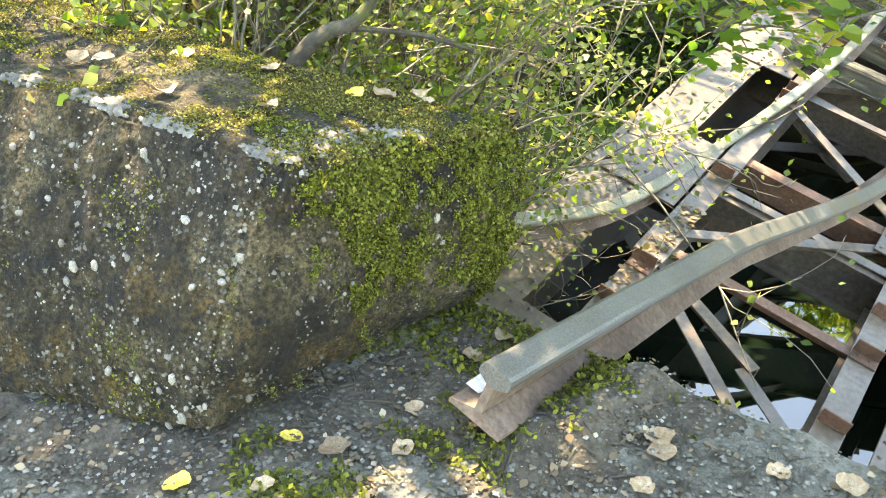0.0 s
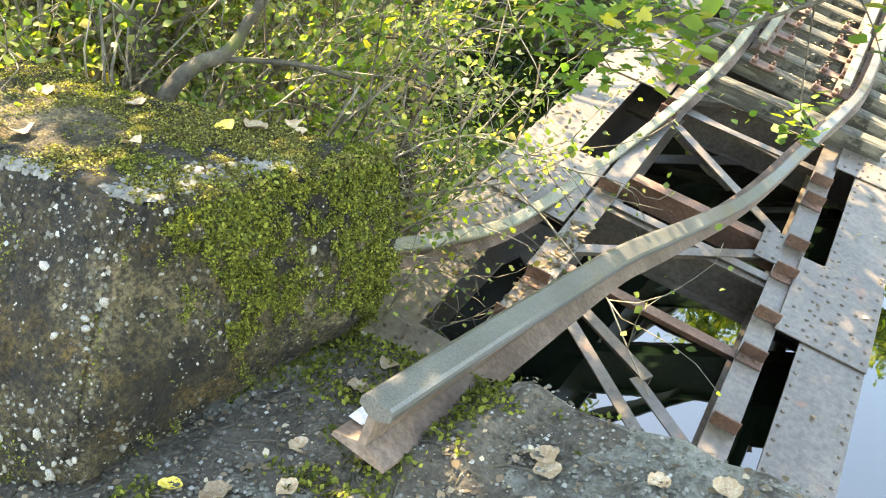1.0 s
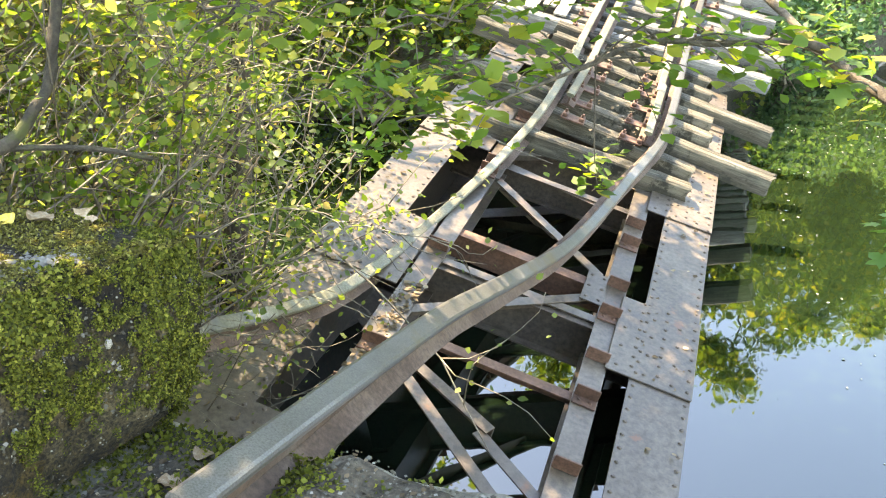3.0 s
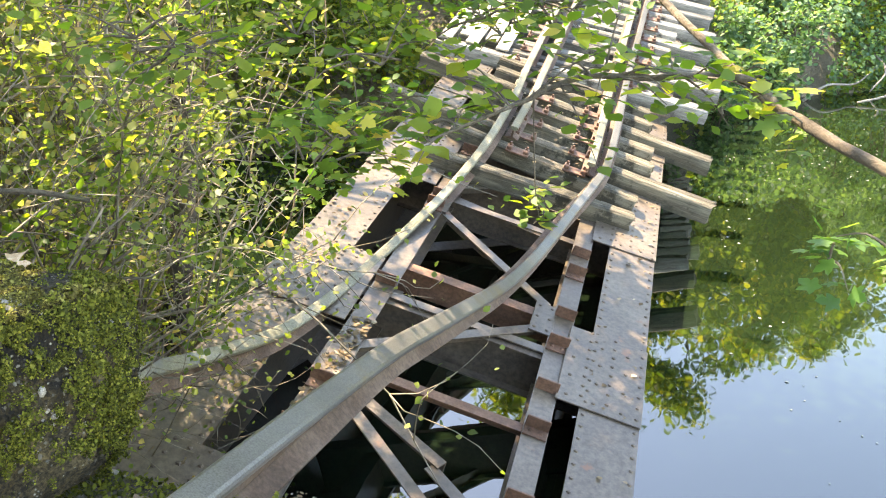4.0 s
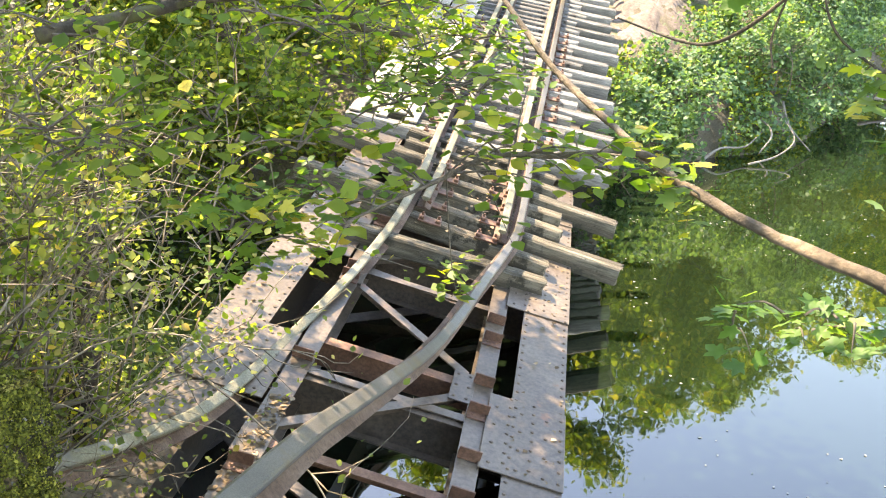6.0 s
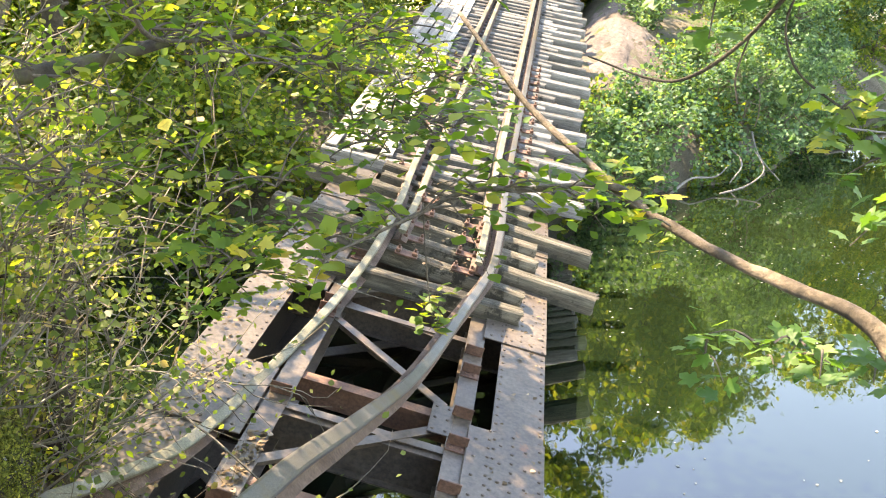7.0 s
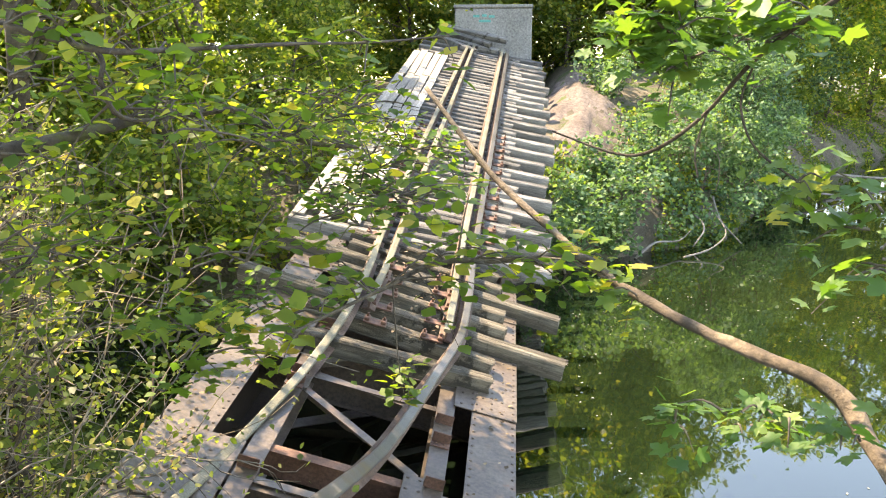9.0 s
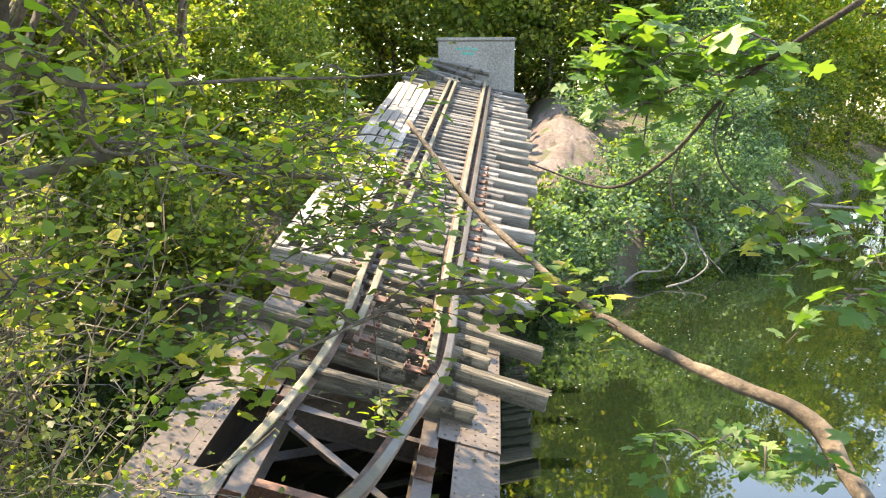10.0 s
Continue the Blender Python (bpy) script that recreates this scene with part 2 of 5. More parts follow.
def beam_between(a, b, profile, up=(0, 0, 1)):
    """Sweeps a closed profile (u sideways, v up) from a to b."""
    a, b = Vector(a), Vector(b)
    d = (b - a).normalized()
    side = d.cross(Vector(up)).normalized()
    top = side.cross(d)
    n = len(profile)
    verts = [tuple(p + side * u + top * v) for p in (a, b) for u, v in profile]
    faces = [[i, (i + 1) % n, n + (i + 1) % n, n + i] for i in range(n)] + [list(range(n))[::-1], list(range(n, 2 * n))]
    return verts, faces


def sweep(path, profile, up=(0, 0, 1), ups=None):
    """Sweeps a closed profile along a curved path; ups may give an upward direction for each point."""
    path = [Vector(p) for p in path]
    n, verts, faces = len(profile), [], []
    for i, p in enumerate(path):
        d = (path[min(i + 1, len(path) - 1)] - path[max(i - 1, 0)]).normalized()
        side = d.cross(Vector(ups[i] if ups else up)).normalized()
        top = side.cross(d)
        verts += [tuple(p + side * u + top * v) for u, v in profile]
        if i:
            k = (i - 1) * n
            faces += [[k + j, k + (j + 1) % n, k + n + (j + 1) % n, k + n + j] for j in range(n)]
    faces += [list(range(n))[::-1], [len(verts) - n + j for j in range(n)]]
    return verts, faces


def tube(path, radii, sides=6, wobble=0.0):
    path = [Vector(p) for p in path]
    verts, faces = [], []
    for i, (p, r) in enumerate(zip(path, radii)):
        d = (path[min(i + 1, len(path) - 1)] - path[max(i - 1, 0)]).normalized()
        ref = Vector((0, 0, 1)) if abs(d.z) < 0.9 else Vector((1, 0, 0))
        side = d.cross(ref).normalized()
        top = side.cross(d)
        for j in range(sides):
            a = 2 * math.pi * j / sides
            rr = r * (1 + wobble * (noise.noise(p * 6 + Vector((a, 0, 0)))))
            verts.append(tuple(p + (side * math.cos(a) + top * math.sin(a)) * rr))
        if i:
            k = (i - 1) * sides
            faces += [[k + j, k + (j + 1) % sides, k + sides + (j + 1) % sides, k + sides + j] for j in range(sides)]
    faces += [list(range(sides))[::-1], [len(verts) - sides + j for j in range(sides)]]
    return verts, faces


def smooth_path(pts, steps=6):
    """A rounded curve through the points (Catmull-Rom)."""
    p = [Vector(q) for q in pts]
    p = [2 * p[0] - p[1]] + p + [2 * p[-1] - p[-2]]
    out = []
    for i in range(1, len(p) - 2):
        for s in range(steps):
            t = s / steps
            a, b, c, d = p[i - 1 : i + 3]
            out.append(0.5 * (2 * b + (c - a) * t + (2 * a - 5 * b + 4 * c - d) * t * t + (3 * b - 3 * c + d - a) * t**3))
    return out + [p[-2]]


OVAL = [(0, 0, 0), (0.32, 0.28, 0.05), (0.36, 0.55, 0.06), (0, 1, -0.03), (-0.36, 0.55, 0.06), (-0.32, 0.28, 0.05)], [[0, 1, 2, 3], [0, 3, 4, 5]]
DIAMOND = [(0, 0, 0), (0.36, 0.5, 0.06), (0, 1, 0), (-0.36, 0.5, 0.06)], [[0, 1, 2], [0, 2, 3]]
LOBE = [(0.12, 0.0, 0.01), (0.40, 0.0, 0.0), (0.33, 0.21, 0.04), (0.50, 0.36, 0.03), (0.62, 0.55, -0.02), (0.46, 0.58, 0.03), (0.25, 0.55, 0.04), (0.27, 0.74, 0.02)]
LOBED = [(0, 0.06, 0)] + LOBE + [(0, 1, -0.05)] + [(-x, y, z) for x, y, z in LOBE[::-1]] + [(0, 0.42, -0.03)], [[18, k, k + 1] for k in range(17)] + [[18, 17, 0]]


def leaves(name, centres, sizes, mat, shape=OVAL, flat=0.5, seed=1, normals=None):
    """Many small leaves in one mesh: each is placed, turned and scaled on its own. flat: how level they lie."""
    rng = np.random.default_rng(seed)
    c = np.asarray(centres, float)
    n = len(c)
    tv, tf = np.array(shape[0], float), shape[1]
    if normals is None:
        nz = rng.normal(size=(n, 3)) * (1 - flat) + np.array([0, 0, flat * 1.6])
    else:
        nz = np.asarray(normals) + rng.normal(size=(n, 3)) * (1 - flat)
    nz /= np.linalg.norm(nz, axis=1)[:, None] + 1e-9
    t = rng.normal(size=(n, 3))
    t -= nz * (t * nz).sum(1)[:, None]
    t /= np.linalg.norm(t, axis=1)[:, None] + 1e-9
    s = np.cross(t, nz)
    sz = np.broadcast_to(np.asarray(sizes, float), (n,))[:, None, None]
    v = c[:, None, :] + sz * (tv[None, :, 0:1] * s[:, None, :] + tv[None, :, 1:2] * t[:, None, :] + tv[None, :, 2:3] * nz[:, None, :])
    v = (v.reshape(-1, 3) * S).astype(np.float32)
    me = bpy.data.meshes.new(name)
    k = len(tv)
    loops = np.concatenate([np.array(f) for f in tf])
    counts = np.array([len(f) for f in tf])
    me.vertices.add(len(v))
    me.vertices.foreach_set("co", v.ravel())
    me.loops.add(n * len(loops))
    me.loops.foreach_set("vertex_index", (np.arange(n)[:, None] * k + loops[None]).ravel().astype(np.int32))
    starts = np.concatenate([[0], np.cumsum(counts)[:-1]])
    me.polygons.add(n * len(counts))
    me.polygons.foreach_set("loop_start", (np.arange(n)[:, None] * len(loops) + starts[None]).ravel().astype(np.int32))
    me.materials.append(mat)
    me.update(calc_edges=True)
    me.validate()
    return me


BRIDGE = pose(0, 0, 0.388, 5.33, 15.35, 1.41)
FAR = BRIDGE @ pose(0, 14, 0, 5.9, -5.4, 0)

# ---- ground, water, near abutment ----


def far_shore(x):
    return np.interp(x, [-400, -60, -20, -6.5, 1, 5.2, 7.85, 11.8, 16, 20.3, 25, 60, 400], [30, 20, 15.5, 13.8, 18.6, 23.3, 25.1, 34.5, 43, 49, 55, 77, 200])


def near_shore(x):
    return np.interp(x, [-400, -60, -10, -5, -3.2, -2.5, -2.0, 2.3, 2.9, 4.5, 12, 60, 400], [-20, 6, 8.0, 7.6, 7.0, 3.2, 1.0, 0.9, -2, -12, -40, -200, -900])


def land_height(x, y):
    df = (y - far_shore(x)) * 0.75
    dn = (near_shore(x) - y) * 0.8
    cap = np.interp(x, [-12, -5, -3, -2, 2.6, 4, 12, 20], [2.6, 3.6, 5.0, 3.6, 3.6, 5.8, 5.2, 2.8])
    z = -0.9 * (1 - np.exp(-np.minimum(np.maximum(-df, 0), np.maximum(-dn, 0)) / 1.5))
    z = np.where(df > 0, 0.35 * (1 - np.exp(-np.maximum(df, 0) * 3)) + cap * (1 - np.exp(-np.maximum(df, 0) / cap)), z)
    z = np.where(dn > 0, 2.75 * (1 - np.exp(-np.maximum(dn, 0) / np.interp(x, [-3.2, -2.2], [2.6, 1.1]))), z)
    return z


def spaced(a, b, step, far):
    mid = np.arange(a, b + step, step)
    out = [a]
    s = step
    lo = []
    while a > -far:
        s *= 1.35
        a -= s
        lo.append(a)
    s, hi, b = step, [], mid[-1]
    while b < far:
        s *= 1.35
        b += s
        hi.append(b)
    return np.array(lo[::-1] + list(mid) + hi)


def build_ground():
    xs, ys = spaced(-16, 28, 0.7, 400), spaced(-8, 56, 0.7, 400)
    X, Y = np.meshgrid(xs, ys)
    Z = land_height(X, Y)
    verts = []
    for x, y, z in zip(X.ravel(), Y.ravel(), Z.ravel()):
        amp = 0.16 if z > 0.05 else 0.0
        verts.append((x, y, z + amp * noise.noise(Vector((x, y, 0)) * 0.9) + 2 * amp * noise.noise(Vector((x, y, 3)) * 0.25)))
    n, m = len(xs), len(ys)
    faces = [[j * n + i, j * n + i + 1, (j + 1) * n + i + 1, (j + 1) * n + i] for j in range(m - 1) for i in range(n - 1)]
    tagged(new("ground", mesh_of("ground", verts, faces, M_SOIL, True)), "brown river bank soil with litter and low green growth", "ground", kind="structure")


build_ground()
wv = [(-400, -400, 0), (400, -400, 0), (400, 400, 0), (-400, 400, 0)]
tagged(new("water", mesh_of("water", wv, [[0, 1, 2, 3]], M_WATER)), "still dark green river water with reflections", "water", kind="structure")


def sand_patch():
    """Bare eroded sand lying on the far embankment beside the deck."""
    verts, faces = [], []
    n = 44
    for j in range(n):
        for i in range(n):
            u, v = i / (n - 1) * 2 - 1, j / (n - 1) * 2 - 1
            r = 1 - 0.35 * noise.noise(Vector((u * 1.6, v * 1.6, 5))) - 0.2 * noise.noise(Vector((u * 5, v * 5, 5)))
            du, dv = u * math.sqrt(1 - v * v / 2) * r, v * math.sqrt(1 - u * u / 2) * r
            x, y = 3.75 + 1.25 * du * (1.25 - 0.45 * dv) + 0.2 * dv, 30.6 + 5.4 * dv
            z = float(land_height(np.array(x), np.array(y)))
            z += 0.16 * noise.noise(Vector((x, y, 0)) * 0.9) + 0.32 * noise.noise(Vector((x, y, 3)) * 0.25)
            verts.append((x, y, z + 0.05 * (1 - max(abs(u), abs(v)) ** 4) - 0.02 + 0.12 * noise.noise(Vector((x, y, 1)) * 2.5) + 0.05 * noise.noise(Vector((x, y, 1)) * 8)))
    faces = [[j * n + i, j * n + i + 1, (j + 1) * n + i + 1, (j + 1) * n + i] for j in range(n - 1) for i in range(n - 1)]
    tagged(new("sand_slope", mesh_of("sand_slope", verts, faces, M_SAND, True)), "bare pale eroded sand on the river embankment", "sand", kind="structure")


sand_patch()


def slab_height(x, y):
    z = 2.93 + 0.03 * noise.noise(Vector((x, y, 0)) * 1.6) + 0.014 * noise.noise(Vector((x, y, 4)) * 7) + 0.008 * noise.noise(Vector((x, y, 6)) * 22)
    # soil heaped along the sunken rail, and a low rise behind the block
    along = min(max((y - 0.62) / 0.55, 0.0), 1.0)
    d = math.hypot(x - (0.50 + 0.16 * along), y - (0.62 + 0.55 * along))
    return z + (0.07 + 0.02 * noise.noise(Vector((x, y, 7)) * 12)) * math.exp(-((d / 0.11) ** 2))


def build_slab():
    """The broken top of the near abutment: a worn slab with a rounded edge and a rough front."""
    xs = np.linspace(-2.7, 2.35, 190)
    prof = [(y, 0.0) for y in np.linspace(-3.6, -0.6, 18)] + [(y, 0.0) for y in np.linspace(-0.5, 1.08, 64)] + [(1.13, -0.012), (1.17, -0.04), (1.2, -0.09), (1.22, -0.2), (1.23, -0.45), (1.25, -0.9), (1.3, -1.5), (1.35, -2.3), (1.4, -3.4)]
    verts = []
    for x in xs:
        shift = 0.05 * noise.noise(Vector((x * 1.3, 0, 9))) + 0.03 * noise.noise(Vector((x * 5, 0, 2)))
        for y, dz in prof:
            yy = y + shift * max(0, min(1, (y + 0.5) / 1.5))
            k = 0.0 if dz == 0 else 1.0
            verts.append((x, yy + k * 0.03 * noise.noise(Vector((x * 4, dz * 4, 1))), slab_height(x, min(yy, 1.12)) + dz))
    n = len(prof)
    faces = [[i * n + j, (i + 1) * n + j, (i + 1) * n + j + 1, i * n + j + 1] for i in range(len(xs) - 1) for j in range(n - 1)]
    return tagged(new("abutment", mesh_of("abutment", verts, faces, M_CONCRETE, True)), "worn grey concrete abutment slab with moss and litter", "abutment", kind="structure")


slab = build_slab()

# ---- fallen concrete block ----
TOP = [Vector(v) for v in ((-0.25, 0.44, 3.72), (-2.6, 0.12, 3.87), (-2.7, 1.13, 3.73), (-0.02, 1.31, 3.615))]
BOT = [Vector(v) for v in ((-0.30, 0.04, 2.90), (-2.6, -0.75, 2.90), (-2.7, 1.2, 2.90), (-0.13, 1.13, 2.90))]


def block_point(u, v, w):
    """u from the near corner along the front, v towards the back, w upwards; all 0 to 1."""
    t = TOP[0].lerp(TOP[1], u).lerp(TOP[3].lerp(TOP[2], u), v)
    b = BOT[0].lerp(BOT[1], u).lerp(BOT[3].lerp(BOT[2], u), v)
    p = b.lerp(t, w)
    c = block_mid
    bulge = 0.10 * math.sin(math.pi * w) * (1 - u) * (0.4 + v)
    p = p + Vector((bulge, -0.06 * math.sin(math.pi * w) * (1 - v), 0))
    out = (p - c).normalized()
    p = p - Vector((out.x, out.y, 0)) * 0.09 * max(0.0, 1 - w / 0.13) ** 2
    edge = sum(1 for a in (u, v, w) if a < 0.02 or a > 0.98) - 1
    r = 0.05 * noise.noise(p * 2.2) + 0.022 * noise.noise(p * 7) + 0.012 * noise.noise(p * 19) + 0.011 * noise.noise(p * 52)
    return p + out * (r - 0.018 * max(0, edge))


block_mid = sum(TOP + BOT, Vector()) / 8


def build_block():
    geos = []
    for axis, value, nu, nv in ((2, 1, 170, 80), (0, 0, 110, 100), (1, 0, 230, 100), (1, 1, 40, 20), (0, 1, 20, 20)):
        verts = []
        for i in range(nu + 1):
            for j in range(nv + 1):
                a, b = i / nu, j / nv
                uvw = {2: (a, b, value), 0: (value, a, b), 1: (a, value, b)}[axis]
                verts.append(tuple(block_point(*uvw)))
        faces = [[i * (nv + 1) + j, (i + 1) * (nv + 1) + j, (i + 1) * (nv + 1) + j + 1, i * (nv + 1) + j + 1] for i in range(nu) for j in range(nv)]
        if (axis, value) in ((0, 0), (1, 1)):
            faces = [f[::-1] for f in faces]
        geos.append((verts, faces))
    block = thing("concrete_block", "toppled dark pebbly concrete block grown with moss", "block")
    part("body", mesh_of("block_body", *join(geos), M_BLOCK, True), block)
    return block


block = build_block()


def block_normal(u, v, w):
    e = 0.02
    if w >= 0.999:
        a, b = block_point(min(u + e, 1), v, w) - block_point(u, v, w), block_point(u, min(v + e, 1), w) - block_point(u, v, w)
        n = b.cross(a)
        return n if n.z > 0 else -n
    if u <= 0.001:
        a, b = block_point(u, min(v + e, 1), w) - block_point(u, v, w), block_point(u, v, min(w + e, 0.99)) - block_point(u, v, w)
        n = a.cross(b)
        return n if n.x > 0 else -n
    a, b = block_point(min(u + e, 1), v, w) - block_point(u, v, w), block_point(u, v, min(w + e, 0.99)) - block_point(u, v, w)
    n = a.cross(b)
    return n if n.y < 0 else -n


def moss_on_block():
    rng = np.random.default_rng(21)
    spots, norms, sizes = [], [], []

    def put(p, n, size):
        spots.append(p)
        norms.append(n)
        sizes.append(size)

    for _ in range(75000):
        u, v = rng.random() ** 1.7, rng.random()
        p = block_point(u, v, 1.0)
        dense = noise.noise(p * 2.4) + 0.45 * noise.noise(p * 8) + 0.4 * noise.noise(p * 26) + 0.5 * v + (0.35 if u < 0.12 and v > 0.55 else 0)
        if dense > 0.08 + 0.4 * rng.random():
            put(p + Vector((0, 0, 0.003 + 0.012 * rng.random() * max(0.0, noise.noise(p * 26)))), block_normal(u, v, 1.0).normalized(), 0.011)
    for _ in range(120000):
        v, w = rng.random(), rng.random()
        p = block_point(0.0, v, w)
        tuft = noise.noise(p * 24)
        dense = noise.noise(p * 3.1 + Vector((4, 0, 0))) + 0.5 * noise.noise(p * 9) + 0.8 * tuft + 0.9 * (w - 0.45) + 0.9 * (v - 0.4)
        if dense > 0.04 + 0.3 * rng.random():
            n = block_normal(0.0, v, w).normalized()
            put(p + n * rng.uniform(0.1, 1.0) * (0.008 + 0.06 * max(0.0, tuft + 0.15)) - Vector((0, 0, 0.012 * rng.random())), n, 0.007 + 0.011 * min(1, max(0, dense)) * rng.random())
    for _ in range(16000):
        u, w = rng.random() * 0.6, rng.random()
        p = block_point(u, 0.0, w)
        if noise.noise(p * 3.0 + Vector((0, 3, 0))) + 0.4 * noise.noise(p * 10) > 0.2 + 0.25 * rng.random():
            put(p, block_normal(u, 0.0, w).normalized(), 0.010)
    sz = np.array(sizes) * rng.uniform(0.6, 1.3, len(sizes))
    on_top = np.array([n.z > 0.7 and noise.noise(p * 3.3 + Vector((9, 0, 0))) > -0.25 for p, n in zip(spots, norms)])
    for name, mat, pick, label in (("moss", M_MOSS, ~on_top, "shaggy green moss on the side"), ("dry_moss", M_DRYMOSS, on_top, "thin brownish yellow moss on top")):
        c, n = np.array([tuple(p) for p in spots])[pick], np.array([tuple(q) for q in norms])[pick]
        tagged(part(name, leaves(name, c, sz[pick], mat, DIAMOND, 0.35, 22, n), block, label), kind="stuff")
    stones, facing = [], []
    for _ in range(4200):
        w = rng.random()
        u, v = (rng.random() ** 1.2 * 0.75, 0.0) if rng.random() < 0.7 else (0.0, rng.random())
        p = block_point(u, v, w)
        if noise.noise(p * 4) > -0.2:
            stones.append(tuple(p))
            facing.append(tuple(block_normal(u, v, w).normalized()))
    chip = ([(-1, -0.6, -0.2), (0.9, -0.8, -0.2), (1, 0.7, -0.2), (-0.7, 0.9, -0.2), (0.1, 0, 0.6)], [[0, 1, 4], [1, 2, 4], [2, 3, 4], [3, 0, 4]])
    rim, up = [], []
    for _ in range(2600):
        e = abs(rng.normal()) * 0.035
        u, v = (rng.random() * 0.75, e) if rng.random() < 0.7 else (e, rng.random() * 0.6)
        p = block_point(u, v, 1.0)
        if noise.noise(p * 5) > -0.25:
            rim.append(tuple(p))
            up.append(tuple(block_normal(u, v, 1.0).normalized()))
    tagged(part("worn_edge", leaves("worn_edge", rim, 0.006 + 0.012 * rng.random(len(rim)) ** 2, M_PEBBLE, chip, 0.8, 26, up), block, "pale worn rim of bare stones"), kind="stuff")
    tagged(part("aggregate", leaves("aggregate", stones, 0.003 + 0.008 * rng.random(len(stones)) ** 3, M_GRIT, chip, 0.85, 23, facing), block, "small stones showing in the concrete"), kind="stuff")


moss_on_block()


def pebble_mesh(seed):
    bm = bmesh.new()
    bmesh.ops.create_icosphere(bm, subdivisions=1, radius=1.0)
    verts = [tuple(v.co * (1 + 0.25 * noise.noise(v.co * 1.3 + Vector((seed, 0, 0))))) for v in bm.verts]
    bm.verts.index_update()
    faces = [[v.index for v in f.verts] for f in bm.faces]
    bm.free()
    return mesh_of("pebble", verts, faces, M_PEBBLE, True)


PEBBLES = [pebble_mesh(s * 3.7) for s in range(4)]


def set_pebbles():
    rng = random.Random(31)
    for k in range(230):
        w = rng.random()
        if k < 150:
            u, v = rng.random() ** 1.3 * 0.6, 0.0
        elif k < 190:
            u, v, w = rng.random() * 0.5, rng.random() ** 3 * 0.08, 1.0
        else:
            u, v = 0.0, rng.random() * 0.9
        r = 0.004 + 0.013 * rng.random() ** 4
        o = part("pebble", PEBBLES[k % 4], block)
        o.matrix_basis = metres(Matrix.Translation(block_point(u, v, w)) @ pose(0, 0, 0, rng.uniform(0, 360), rng.uniform(0, 360), 0)) @ Matrix.Diagonal((r * 1.4, r, r * 0.8, 1))


set_pebbles()


def slab_cover():
    """Moss cushions, grit and small litter lying on the slab."""
    rng = np.random.default_rng(33)
    moss, grit, bits = [], [], []
    for _ in range(60000):
        x, y = rng.uniform(-0.9, 1.9), rng.uniform(-0.7, 1.14)
        d = noise.noise(Vector((x, y, 2)) * 2.3) + 0.5 * noise.noise(Vector((x, y, 8)) * 8)
        if x < 0.0 and y < 0.1:
            d += 0.12
        if y > 0.95 and x < 0.95:
            d += 0.35
        if d > 0.2 + 0.22 * rng.random():
            moss.append((x, y, slab_height(x, y) + 0.009))
        elif rng.random() < 0.3:
            grit.append((x, y, slab_height(x, y) + 0.008))
        elif rng.random() < (0.12 if x < 0.75 else 0.06):
            bits.append((x, y, slab_height(x, y) + 0.011))
    tagged(part("moss", leaves("slab_moss", moss, rng.uniform(0.012, 0.028, len(moss)), M_MOSS, DIAMOND, 0.35, 34), slab), kind="stuff")
    tagged(part("litter", leaves("litter", bits, 0.006 + 0.03 * rng.random(len(bits)) ** 2, M_LITTER, OVAL, 0.7, 35), slab), kind="stuff")
    base = ([(-1, -0.6, 0), (0.9, -0.8, 0), (1, 0.7, 0), (-0.7, 0.9, 0), (0, 0, 0.9)], [[0, 1, 4], [1, 2, 4], [2, 3, 4], [3, 0, 4]])
    tagged(part("grit", leaves("grit", grit, 0.002 + 0.008 * rng.random(len(grit)) ** 2, M_GRIT, base, 0.9, 36), slab), kind="stuff")


slab_cover()


def soil_drift():
    """Brown earth washed along the foot of the block and the buried rail end."""
    lines = [((-1.0, -0.3), (-0.3, 0.02)), ((-0.3, 0.02), (-0.02, 0.6)), ((-0.02, 0.6), (0.12, 1.1)), ((-0.02, 0.5), (0.45, 0.62)), ((0.45, 0.58), (0.75, 1.12))]
    xs, ys = np.linspace(-1.2, 1.15, 150), np.linspace(-0.6, 1.12, 110)
    verts = []
    for x in xs:
        for y in ys:
            d = 9.0
            for (ax, ay), (bx, by) in lines:
                t = min(max(((x - ax) * (bx - ax) + (y - ay) * (by - ay)) / ((bx - ax) ** 2 + (by - ay) ** 2), 0), 1)
                d = min(d, math.hypot(x - ax - t * (bx - ax), y - ay - t * (by - ay)))
            edge = 0.17 + 0.16 * noise.noise(Vector((x, y, 3)) * 4) + 0.07 * noise.noise(Vector((x, y, 5)) * 17)
            rise = max(-0.012, min(0.007, (edge - d) * 0.1))
            verts.append((x, y, slab_height(x, y) + rise + 0.005 * noise.noise(Vector((x, y, 2)) * 45)))
    n = len(ys)
    faces = [[i * n + j, (i + 1) * n + j, (i + 1) * n + j + 1, i * n + j + 1] for i in range(len(xs) - 1) for j in range(n - 1)]
    part("soil", mesh_of("soil", verts, faces, M_EARTH, True), slab, "brown earth along the foot of the block")


soil_drift()


